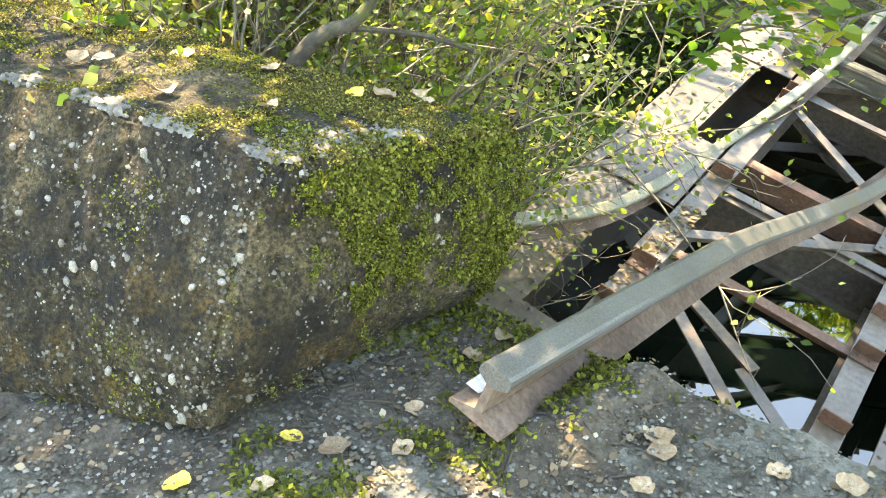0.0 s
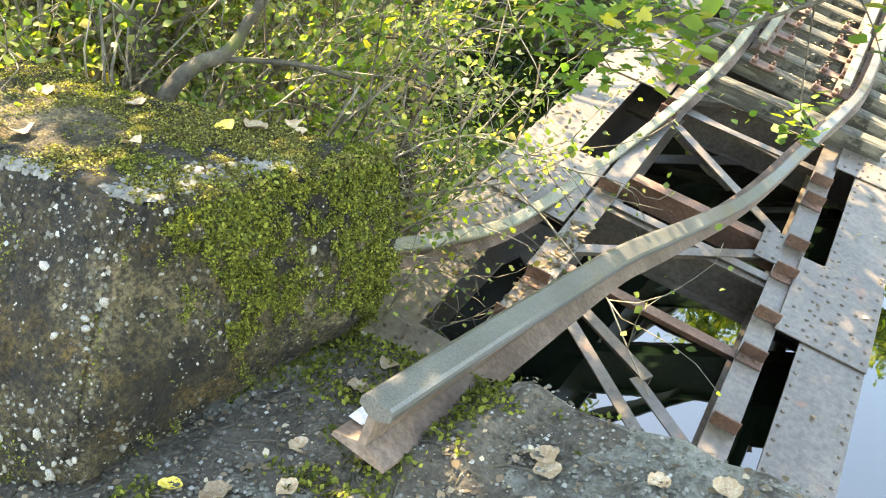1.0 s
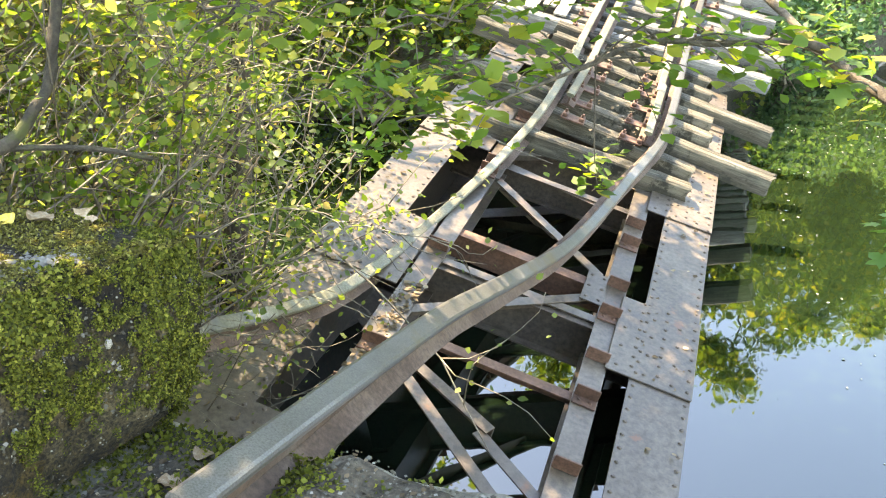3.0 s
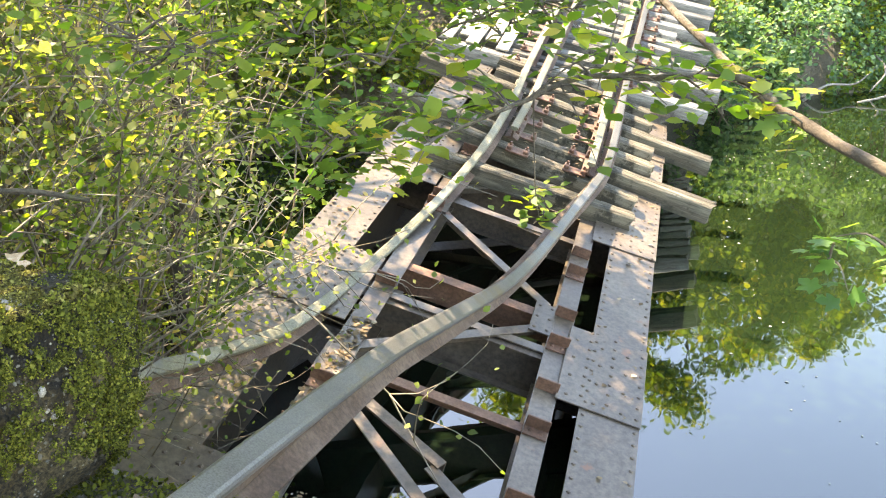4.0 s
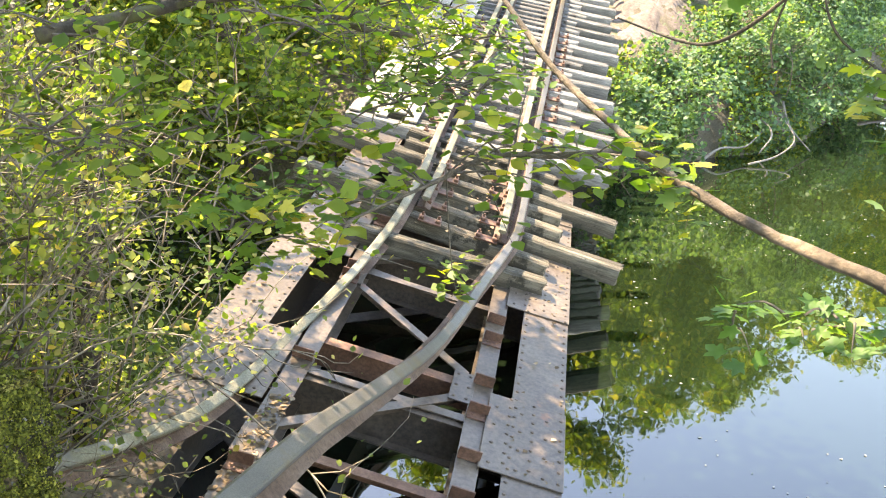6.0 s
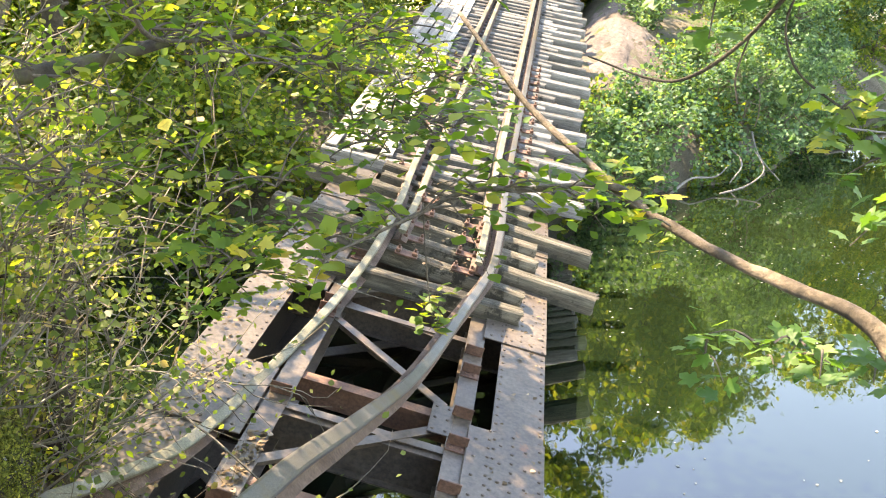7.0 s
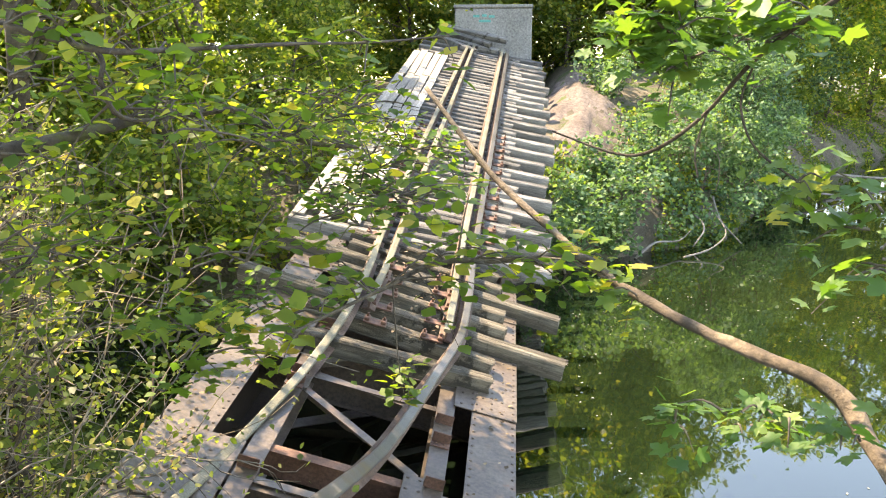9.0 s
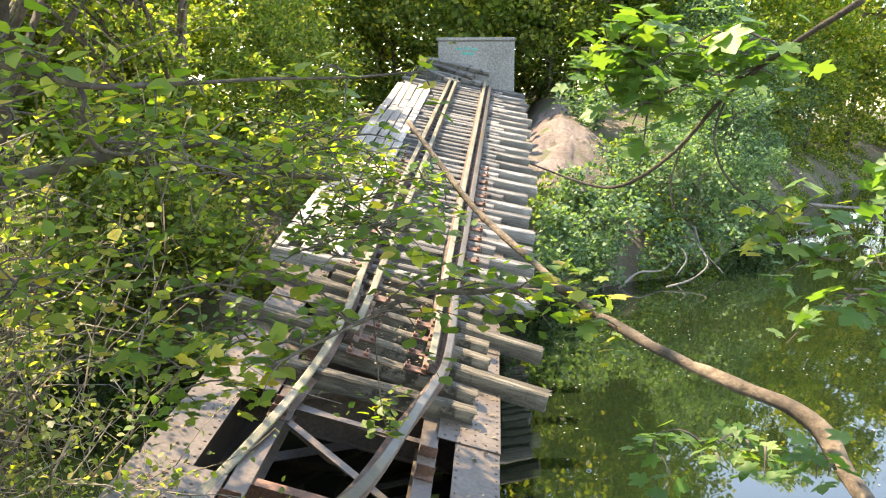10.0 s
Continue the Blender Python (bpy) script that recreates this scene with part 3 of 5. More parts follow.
def slab_twigs():
    """Fallen twigs and bits of bark lying on the slab by the block and the rail."""
    rng = np.random.default_rng(37)
    geos = []
    for _ in range(190):
        x, y = (rng.uniform(-0.5, 0.5), rng.uniform(0.0, 0.9)) if rng.random() < 0.6 else (rng.uniform(0.3, 1.5), rng.uniform(0.2, 1.05))
        a, long = rng.uniform(0, 6.28), rng.uniform(0.03, 0.16)
        pts = []
        for q in (-0.5, 0.0, 0.5):
            px, py = x + q * long * math.cos(a) + rng.normal() * 0.008, y + q * long * math.sin(a) + rng.normal() * 0.008
            pts.append((px, py, slab_height(px, py) + 0.012))
        geos.append(tube(smooth_path(pts, 2), [0.0035, 0.004, 0.0035, 0.003, 0.002], 4))
    tagged(part("fallen_twigs", mesh_of("fallen_twigs", *join(geos), M_DARKBARK), slab, "thin dry twigs"), kind="stuff")


slab_twigs()

# ---- the fallen span ----
span = thing("railway_bridge", "collapsed tilted riveted steel plate girder railway bridge", "bridge")


def i_beam(half, depth, web=0.012, flange=0.03, taper=0.0):
    return [(-half, 0), (half, 0), (half, -flange), (web, -flange), (web, -depth + flange), (half, -depth + flange), (half, -depth), (-half, -depth), (-half, -depth + flange), (-web, -depth + flange), (-web, -flange), (-half, -flange)]


def run(name, x, y0, y1, profile, mat, label="", frame_of=BRIDGE, z=0.0, owner=span):
    return part(name, mesh_of(name, *moved(beam_between((x, y0, z), (x, y1, z), profile), frame_of), mat), owner, label)


girder_right = run("main_girder", 1.498, 1.75, 14.0, i_beam(0.278, 1.5), M_STEEL, "main plate girder with rows of rivet heads")
girder_left = run("main_girder", -1.675, 1.75, 14.0, i_beam(0.278, 1.5), M_STEEL, "main plate girder with rows of rivet heads")
far_right = run("main_girder", 1.498, 0.0, 21.4, i_beam(0.278, 1.3), M_STEEL, "", FAR)
far_left = run("main_girder", -1.675, 0.0, 21.4, i_beam(0.278, 1.3), M_STEEL, "", FAR)
for sx in (0.9, -0.9):
    run("stringer", sx, 1.9, 14.0, i_beam(0.11, 0.45, 0.01, 0.02), M_STEEL, "", z=-0.012)
    run("stringer", sx, 0.0, 21.4, i_beam(0.11, 0.45, 0.01, 0.02), M_STEEL, "", FAR, z=-0.012)


def plate(name, x0, x1, y0, y1, z0, z1, mat, owner, frame_of=BRIDGE, label=""):
    return part(name, mesh_of(name, *moved(box_geo(x0, x1, y0, y1, z0, z1, 0.005), frame_of), mat), owner, label)


# cover plates with their inward wings over the panel points
WINGS = [(2.5, 3.74), (5.72, 6.94), (8.93, 10.95), (12.2, 13.6)]
for y0, y1 in WINGS:
    plate("cover_plate", 0.985, 1.785, y0, y1, 0.004, 0.022, M_STEEL, girder_right)
    plate("cover_plate", -1.96, -1.03, y0, y1, 0.004, 0.022, M_STEEL, girder_left)
RIVET = [(0.021 * math.cos(a), 0.021 * math.sin(a), 0) for a in [k * math.pi / 3 for k in range(6)]] + [(0.012 * math.cos(a), 0.012 * math.sin(a), 0.013) for a in [k * math.pi / 3 for k in range(6)]], [[i, (i + 1) % 6, 6 + (i + 1) % 6, 6 + i] for i in range(6)] + [[6, 7, 8, 9, 10, 11]]


def rivets(spots, owner, frame_of=BRIDGE):
    geo = join([moved(RIVET, Matrix.Translation(s)) for s in spots])
    tagged(part("rivets", mesh_of("rivets", *moved(geo, frame_of), M_DARKSTEEL), owner), kind="stuff")


def edge_rivets(xo, xi, y0, y1, z_at, step=0.165):
    return [(x, y, z_at(y)) for y in np.arange(y0, y1, step) for x in (xo, xi)]


def z_plate(y):
    return 0.022 if any(a < y < b for a, b in WINGS) else 0.0


def wing_rivets(side_in, side_out):
    out = []
    for y0, y1 in WINGS:
        k = 0
        for y in np.arange(y0 + 0.1, y1 - 0.05, 0.15):
            k += 1
            for j, f in enumerate((0.12, 0.3, 0.46, 0.62, 0.8)):
                if (j + k) % 2 or j in (1, 3):
                    out.append((side_in + (side_out - side_in) * f, y + (0.05 if j % 2 else 0), 0.022))
    return out


rivets(edge_rivets(1.735, 1.262, 1.85, 14.0, z_plate) + wing_rivets(0.985, 1.74), girder_right)
rivets(edge_rivets(-1.912, -1.44, 1.85, 14.0, z_plate) + wing_rivets(-1.03, -1.91), girder_left)
rivets(edge_rivets(1.735, 1.262, 0.1, 12.0, lambda y: 0.0), far_right, FAR)

ANGLE = [(-0.055, 0), (0.055, 0), (0.055, -0.014), (-0.041, -0.014), (-0.041, -0.13), (-0.055, -0.13)]
BROAD = [(-0.095, 0), (0.095, 0), (0.095, -0.016), (-0.095, -0.016)]
FLAT = [(-0.055, 0), (0.055, 0), (0.055, -0.014), (-0.055, -0.014)]
DEEP = [(-0.07, 0), (0.07, 0), (0.07, -0.02), (0.012, -0.02), (0.012, -0.32), (-0.012, -0.32), (-0.012, -0.02), (-0.07, -0.02)]


def strut(name, a, b, profile, mat, label=""):
    return part(name, mesh_of(name, *moved(beam_between(a, b, profile), BRIDGE), mat), span, label)


for y, prof, mat in ((3.42, ANGLE, M_STEEL), (5.24, ANGLE, M_RUST), (7.05, DEEP, M_RUST), (8.82, ANGLE, M_STEEL), (10.6, DEEP, M_STEEL), (6.45, FLAT, M_STEEL)):
    strut("cross_strut", (-0.85, y, -0.04), (0.85, y, -0.04), prof, mat)
for a, b, prof, mat in (
    ((-0.92, 5.42, -0.03), (0.80, 6.88, -0.03), ANGLE, M_STEEL),
    ((-0.88, 8.52, -0.03), (0.70, 7.22, -0.03), FLAT, M_STEEL),
    ((-0.90, 5.10, -0.06), (0.27, 4.50, -0.06), ANGLE, M_DARKSTEEL),
    ((0.18, 4.46, -0.08), (0.80, 4.02, -0.08), FLAT, M_STEEL),
    ((-0.60, 4.80, -0.10), (0.80, 3.62, -0.10), FLAT, M_STEEL),
    ((-0.90, 9.10, -0.03), (0.85, 10.6, -0.03), ANGLE, M_STEEL),
    ((-0.90, 8.95, -0.06), (0.5, 8.75, -0.06), FLAT, M_STEEL),
):
    strut("diagonal_brace", a, b, prof, mat)
for a, b, mat in (
    ((-1.6, 4.65, -1.3), (1.4, 7.9, -1.3), M_STEEL),
    ((-1.6, 4.10, -1.3), (0.80, 6.62, -1.3), M_STEEL),
    ((-1.5, 6.70, -1.3), (1.4, 4.45, -1.3), M_STEEL),
    ((-1.6, 9.15, -1.3), (1.4, 12.0, -1.3), M_STEEL),
    ((-1.6, 11.2, -1.3), (1.4, 8.7, -1.3), M_DARKSTEEL),
):
    strut("lower_brace", a, b, BROAD if mat is M_STEEL else ANGLE, mat, "lower lateral bracing angle")
for y, z, deep in ((3.1, -0.18, 0.4), (6.43, -0.075, 0.5), (9.85, -0.18, 0.7), (13.0, -0.18, 0.8)):
    strut("cross_girder", (-1.6, y, z), (1.42, y, z), i_beam(0.1, deep, 0.012, 0.02), M_DARKSTEEL, "deep dark cross girder")
for x0, x1, y0, y1 in ((-1.05, -0.77, 4.97, 5.46), (0.58, 0.82, 6.66, 7.2), (-1.02, -0.74, 8.38, 8.85), (0.58, 0.82, 3.2, 3.7)):
    g = plate("gusset_plate", x0, x1, y0, y1, -0.02, -0.004, M_STEEL, span, label="riveted gusset plate")
    rivets([(x0 + (x1 - x0) * fx, y0 + (y1 - y0) * fy, -0.004) for fx in (0.2, 0.75) for fy in (0.12, 0.5, 0.88)], g)


def seat_cleat(x, y, flip, mat):
    """An angle cleat that held a sleeper on the stringer."""
    s = -1 if flip else 1
    a = box_geo(-0.105, 0.105, -0.06, 0.06, 0.0, 0.018, 0.004)
    b = box_geo(-0.105, 0.105, s * 0.052 - 0.009, s * 0.052 + 0.009, 0.018, 0.13, 0.004)
    geo = moved(join([a, b, moved(RIVET, pose(0.05, 0, 0.018)), moved(RIVET, pose(-0.05, 0, 0.018))]), Matrix.Translation((x, y, -0.012)))
    part("seat_cleat", mesh_of("seat_cleat", *moved(geo, BRIDGE), mat), span, "rust red angle cleat on the stringer")


for k, y in enumerate((3.72, 4.40, 5.19, 5.85, 6.49, 7.12, 7.95, 8.5, 9.66)):
    seat_cleat(0.9, y, k % 2, M_RUST)
for k, y in enumerate((3.6, 4.3, 4.8, 6.6, 8.4, 8.75, 10.2)):
    seat_cleat(-0.9, y, k % 2, M_RUST)

# ---- rails ----
HEAD = [(1.02 * u, 0.95 * v) for u, v in ((-0.036, 0), (0.036, 0), (0.048, -0.006), (0.053, -0.018), (0.052, -0.04), (0.014, -0.06), (-0.014, -0.06), (-0.052, -0.04), (-0.053, -0.018), (-0.048, -0.006))]
WEB = [(1.02 * u, 0.95 * v) for u, v in ((-0.014, -0.058), (0.014, -0.058), (0.013, -0.16), (-0.013, -0.16))]
FOOT = [(1.02 * u, 0.95 * v) for u, v in ((-0.016, -0.158), (0.016, -0.158), (0.05, -0.172), (0.093, -0.185), (0.093, -0.2), (-0.093, -0.2), (-0.093, -0.185), (-0.05, -0.172))]


def lay_rail(name, label, group, pts, up, head, twist=((0, 0), (1, 0))):
    """A rail of head, web and foot along a path; twist leans it out of plumb."""
    across = BRIDGE.to_3x3() @ Vector((1, 0, 0))
    ys, ks = zip(*twist)
    ups = [up + across * float(np.interp(p[1], ys, ks)) for p in pts]
    rail = thing(name, label, "rail", group=group)
    part("rail_head", mesh_of("rail_head", *sweep(pts, HEAD, up, ups), head), rail)
    part("rail_web", mesh_of("rail_web", *sweep(pts, WEB, up, ups), M_RAILRUST), rail, "rust brown web")
    part("rail_foot", mesh_of("rail_foot", *sweep(pts, FOOT, up, ups), M_RAILRUST), rail, "rust brown foot")
    return rail


def bridge_pts(pts):
    return [BRIDGE @ Vector(p) for p in pts]


def far_pts(pts):
    return [FAR @ Vector(p) for p in pts]


UP = BRIDGE.to_3x3() @ Vector((0, 0, 1))
right_run = smooth_path(bridge_pts([(-0.33, 0.79, 2.80), (-0.28, 1.27, 2.65), (-0.21, 1.84, 2.48), (-0.10, 2.8, 2.15), (0.0, 3.5, 1.88), (0.1, 4.46, 1.46), (0.27, 5.93, 0.86), (0.41, 6.91, 0.62), (0.53, 7.69, 0.55), (0.66, 8.6, 0.50), (0.80, 9.5, 0.46), (0.90, 10.4, 0.42), (0.92, 12.0, 0.42)]) + far_pts([(0.92, 0.3, 0.42), (0.94, 6, 0.42), (0.94, 21.3, 0.42)]))
left_run = smooth_path(bridge_pts([(-2.0, 0.6, 2.3), (-1.75, 1.9, 1.65), (-1.55, 3.16, 1.09), (-1.48, 3.75, 0.80), (-1.38, 4.6, 0.42), (-1.31, 5.2, 0.22), (-1.21, 6.13, 0.06), (-1.07, 7.12, 0.04), (-0.97, 7.7, 0.09), (-0.84, 8.56, 0.16), (-0.72, 9.55, 0.29), (-0.66, 10.4, 0.42), (-0.68, 12.0, 0.42)]) + far_pts([(-0.74, 0.3, 0.42), (-0.74, 6, 0.42), (-0.64, 21.3, 0.42)]))
rail_near = lay_rail("rail", "bent grey steel rail springing from the bank over the bridge", "rails", right_run, UP, M_RAIL, ((1.2, 0.0), (3.0, 0.4), (8.0, 0.45), (10.5, 0.0)))
lay_rail("rail", "bent lichen-stained steel rail lying along the girder", "rails", left_run, UP, M_RAILMOSS, ((0.0, 0.5), (5.0, 0.4), (9.5, 0.0)))
for x, y0 in ((0.70, 10.25), (-0.44, 10.6)):
    pts = smooth_path(bridge_pts([(x, y0, 0.42), (x, 12.2, 0.42)]) + far_pts([(x, 0.3, 0.42), (x + 0.02, 21.3, 0.42)]), 5)
    lay_rail("guard_rail", "weathered inner guard rail on the sleepers", "guard rails", pts, UP, M_RAILMOSS)

splash = [BRIDGE @ Vector((x, y, z)) for x, y, z in ((-0.425, 0.82, 2.632), (-0.375, 0.815, 2.634), (-0.365, 0.9, 2.607), (-0.385, 0.97, 2.585), (-0.42, 0.93, 2.598))]
part("white_splash", mesh_of("white_splash", [tuple(p) for p in splash], [[0, 1, 2, 3, 4]], M_PAINTWHITE), rail_near, "white splash on the rail foot")


def bridge_litter():
    """Leaf litter and rubble caught on the stringers, flanges and sleepers."""
    rng = np.random.default_rng(55)
    c = [(-0.9 + rng.normal() * 0.06, rng.uniform(4.2, 5.9), 0.0) for _ in range(160)]
    c += [(-1.67 + rng.uniform(-0.26, 0.26), rng.uniform(2.0, 11.0), 0.026) for _ in range(130)]
    c += [(1.5 + rng.uniform(-0.26, 0.26), rng.uniform(2.0, 11.0), 0.026) for _ in range(46)]
    c += [(rng.uniform(-0.6, 0.9), rng.uniform(10.0, 14.0), 0.23) for _ in range(140)]
    pts = [tuple(BRIDGE @ Vector(p)) for p in c]
    tagged(part("litter", leaves("bridge_litter", pts, rng.uniform(0.025, 0.085, len(pts)), M_LITTER, OVAL, 0.8, 56), span), kind="stuff")


bridge_litter()

# ---- sleepers ----


def sleeper_mesh(name, length, wide, high, seed, mat):
    """A weathered timber: split ends, sagging edges."""
    rng = random.Random(seed)
    n = 9
    ring = [(-1, -1), (-0.3, -1), (0.3, -1), (1, -1), (1, -0.1), (1, 0.8), (0.8, 1), (0.18, 1), (0.12, 0.95), (0.06, 1), (-0.8, 1), (-1, 0.8), (-1, 0)]
    verts, faces = [], []
    for i in range(n + 1):
        x = length * (i / n - 0.5)
        end = 1 if i in (0, n) else 0
        for u, v in ring:
            q = noise.noise(Vector((x * 1.5 + seed * 7, u * 1.3, v * 1.3)))
            r = 1 + 0.12 * q
            verts.append((x + end * rng.uniform(-0.03, 0.03), u * wide / 2 * r, v * high / 2 * r))
    k = len(ring)
    for i in range(n):
        faces += [[i * k + j, i * k + (j + 1) % k, (i + 1) * k + (j + 1) % k, (i + 1) * k + j] for j in range(k)]
    faces += [list(range(k))[::-1], [n * k + j for j in range(k)]]
    return mesh_of(name, verts, faces, mat)


TIMBER = {(long, mat): [sleeper_mesh("sleeper", 4.9 if long else 2.7, 0.25 if long else 0.215, 0.26 if long else 0.24, s + (0 if long else 10), mat) for s in range(4)] for long in (True, False) for mat in (M_WOOD, M_GREYWOOD)}
SLEEPER_TOP = 0.22
rng = random.Random(5)


def lay_sleeper(frame_of, x, y, yaw, long, dz=0.0, tilt=0.0):
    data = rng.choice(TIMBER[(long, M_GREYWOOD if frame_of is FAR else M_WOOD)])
    h = 0.26 if long else 0.24
    thing("railway_sleeper", "long weathered grey timber sleeper across the girders" if long else "weathered grey timber sleeper under the rails", "sleeper", frame_of @ pose(x, y, SLEEPER_TOP - h / 2 + dz, tilt, 0, yaw), "sleepers", data=data)


lay_sleeper(BRIDGE, 0.05, 9.54, 2.0, False, -0.01)
lay_sleeper(BRIDGE, 0.08, 10.36, -9.0, False, -0.02)
for k in range(6):
    y = 10.93 + k * 0.6
    long = k % 3 == 0
    lay_sleeper(BRIDGE, 0.02 if long else 0.16 + rng.uniform(-0.1, 0.1), y, rng.uniform(-1.5, 1.5) - 5.5, long)
for k in range(45):
    y = 0.35 + k * 0.47
    long = k % 2 == 0
    lay_sleeper(FAR, (0.0 if long else 0.2) + rng.uniform(-0.14, 0.14), y + rng.uniform(-0.07, 0.07), rng.uniform(-2.2, 2.2) - 4.5, long, rng.uniform(-0.02, 0.0), rng.uniform(-5, 5))


for x, y, dz, tilt, yaw in ((-0.7, 21.2, 0.22, 14, -20), (-0.9, 21.6, 0.42, 24, -34), (-0.5, 21.9, 0.6, 30, -12), (-1.2, 21.0, 0.2, 8, -48)):
    lay_sleeper(FAR, x, y, yaw, False, dz, tilt)


def chair_mesh():
    """A rail fastening: base plate, two jaws and two bolts."""
    g = [box_geo(-0.16, 0.16, -0.09, 0.09, 0, 0.025, 0.006), box_geo(-0.15, -0.08, -0.07, 0.07, 0.025, 0.075, 0.01), box_geo(0.08, 0.15, -0.07, 0.07, 0.025, 0.075, 0.01)]
    for x in (-0.115, 0.115):
        g.append(tube([(x, 0, 0.07), (x, 0, 0.12)], [0.018, 0.018], 6))
    return mesh_of("rail_chair", *join(g), M_RUST)


CHAIR = chair_mesh()
for k in range(5):
    for x in (0.52, -0.28):
        thing("rail_chair", "rusty bolted rail fastening on a sleeper", "rail fastening", BRIDGE @ pose(x, 10.27 + k * 0.6, SLEEPER_TOP - 0.005), "rail fastenings", data=CHAIR)
for k in range(14):
    for x in (1.12, -0.9):
        thing("rail_chair", "rusty bolted rail fastening on a sleeper", "rail fastening", FAR @ pose(x, 0.35 + k * 0.62, SLEEPER_TOP - 0.005), "rail fastenings", data=CHAIR)

# plank walkway beside the far track
PLANK = mesh_of("plank", *box_geo(-0.115, 0.115, -2.2, 2.2, -0.02, 0.02, 0.006), M_PLANK)
walkway = thing("walkway", "sun-bleached plank walkway along the far deck", "walkway")
for k in range(5):
    for j in range(4):
        part("plank", PLANK, walkway, m=FAR @ pose(-1.35 - 0.26 * k, 2.8 + j * 4.5 + 0.3 * (k % 2), SLEEPER_TOP + 0.03, 0, 0, rng.uniform(-1.2, 1.2)))

# far abutment wall
wall_far = thing("far_abutment", "tall pale concrete abutment wall behind the deck", "abutment", pose(0.4, 36.2, 0), kind="structure")
part("wall", mesh_of("wall", *box_geo(-1.25, 1.94, -0.4, 0.5, 1.5, 7.62, 0.04), M_WALL), wall_far)
part("coping", mesh_of("coping", *box_geo(-1.3, 1.98, -0.46, 0.56, 7.624, 7.76, 0.03), M_WALL), wall_far)
M_PAINT = surface("turquoise_paint", (0.06, 0.3, 0.26), (0.08, 0.36, 0.31), (0.1, 0.42, 0.36), 3, 30, 0.7)
for k, (x, wd, z) in enumerate(((-0.35, 0.26, 7.3), (-0.02, 0.2, 7.32), (0.28, 0.24, 7.28), (0.0, 0.5, 7.1))):
    part("paint_mark", mesh_of("paint_mark", *box_geo(x - wd / 2, x + wd / 2, -0.408, -0.403, z - 0.05, z + 0.05, 0), M_PAINT), wall_far, "faded turquoise painted mark")

# ---- woods ----


def crown_points(rng, n, rx, rz, z0, clumps):
    """Leaf places in many clumps, with gaps between them."""
    out = []
    for k in range(clumps):
        a, h = rng.uniform(0, 2 * math.pi), rng.uniform(0, 1)
        r = rx * math.sin(math.pi * (0.12 + 0.8 * h)) * math.sqrt(rng.uniform(0.1, 1))
        c = np.array([r * math.cos(a), r * math.sin(a), z0 + rz * h])
        s = rx * rng.uniform(0.10, 0.24)
        out.append(c + rng.normal(size=(n // clumps, 3)) * np.array([s, s, s * 0.55]))
    return np.concatenate(out)


def tree(name, height, spread, seed, mat, leaf=0.3, n=9000, label="", low=0.25):
    rng = np.random.default_rng(seed)
    t = thing(name, label, "tree", group="woods")
    pts = [(0, 0, -0.3)]
    for k in range(1, 8):
        pts.append((pts[-1][0] + rng.normal() * 0.12, pts[-1][1] + rng.normal() * 0.12, height * 0.9 * k / 7))
    r0 = height * 0.014
    geos = [tube(pts, [r0 * (1 - 0.85 * k / 7) for k in range(8)], 8, 0.3)]
    for k in range(14):
        h = rng.uniform(low, 0.85)
        i = int(h * 7)
        b = Vector(pts[i]).lerp(Vector(pts[i + 1]), h * 7 - i)
        a = rng.uniform(0, 2 * math.pi)
        ln = spread * rng.uniform(0.5, 1.0) * (1.1 - 0.6 * h)
        mid = b + Vector((math.cos(a), math.sin(a), 0.35)) * ln * 0.5
        end = b + Vector((math.cos(a + 0.2), math.sin(a + 0.2), 0.5)) * ln
        geos.append(tube(smooth_path([b, mid, end], 3), [r0 * 0.4 * (1 - 0.13 * q) for q in range(7)], 5))
    part("trunk", mesh_of("trunk", *join(geos), M_BARK, True), t)
    c = crown_points(rng, n, spread, height * (1 - low), height * low, 70)
    part("crown", leaves("crown", c, rng.uniform(0.6, 1.2, len(c)) * leaf, mat, DIAMOND, 0.4, seed), t)
    return t


TREES = [
    tree("tree", 15, 3.6, 1, M_LEAF, 0.34, 7500, "tall broadleaf tree in full green leaf on the bank"),
    tree("tree", 19, 4.2, 2, M_FAR, 0.38, 8500, "tall broadleaf tree in full green leaf on the bank"),
    tree("tree", 12, 3.4, 3, M_LEAF, 0.30, 7500, "sunlit broadleaf tree in bright green leaf"),
    tree("tree", 9, 3.2, 4, M_BLUEGREEN, 0.24, 9000, "low feathery bluish green tree over the water", 0.08),
    tree("tree", 10, 3.6, 6, M_FAR, 0.32, 7500, "bushy young tree leafed down to the ground", 0.03),
]
rng = random.Random(11)


def ground_at(x, y):
    return float(land_height(np.array(x), np.array(y)))


placed = []


def plant(k, x, y, s=1.0):
    m = pose(x, y, ground_at(x, y) - 0.1, rng.uniform(-4, 4), rng.uniform(-4, 4), rng.uniform(0, 360))
    if k not in placed:
        placed.append(k)
        TREES[k].matrix_basis = metres(m) @ Matrix.Diagonal((s, s, s, 1))
        return
    o = copy_thing(TREES[k], metres(m))
    o.scale = (s, s, s)


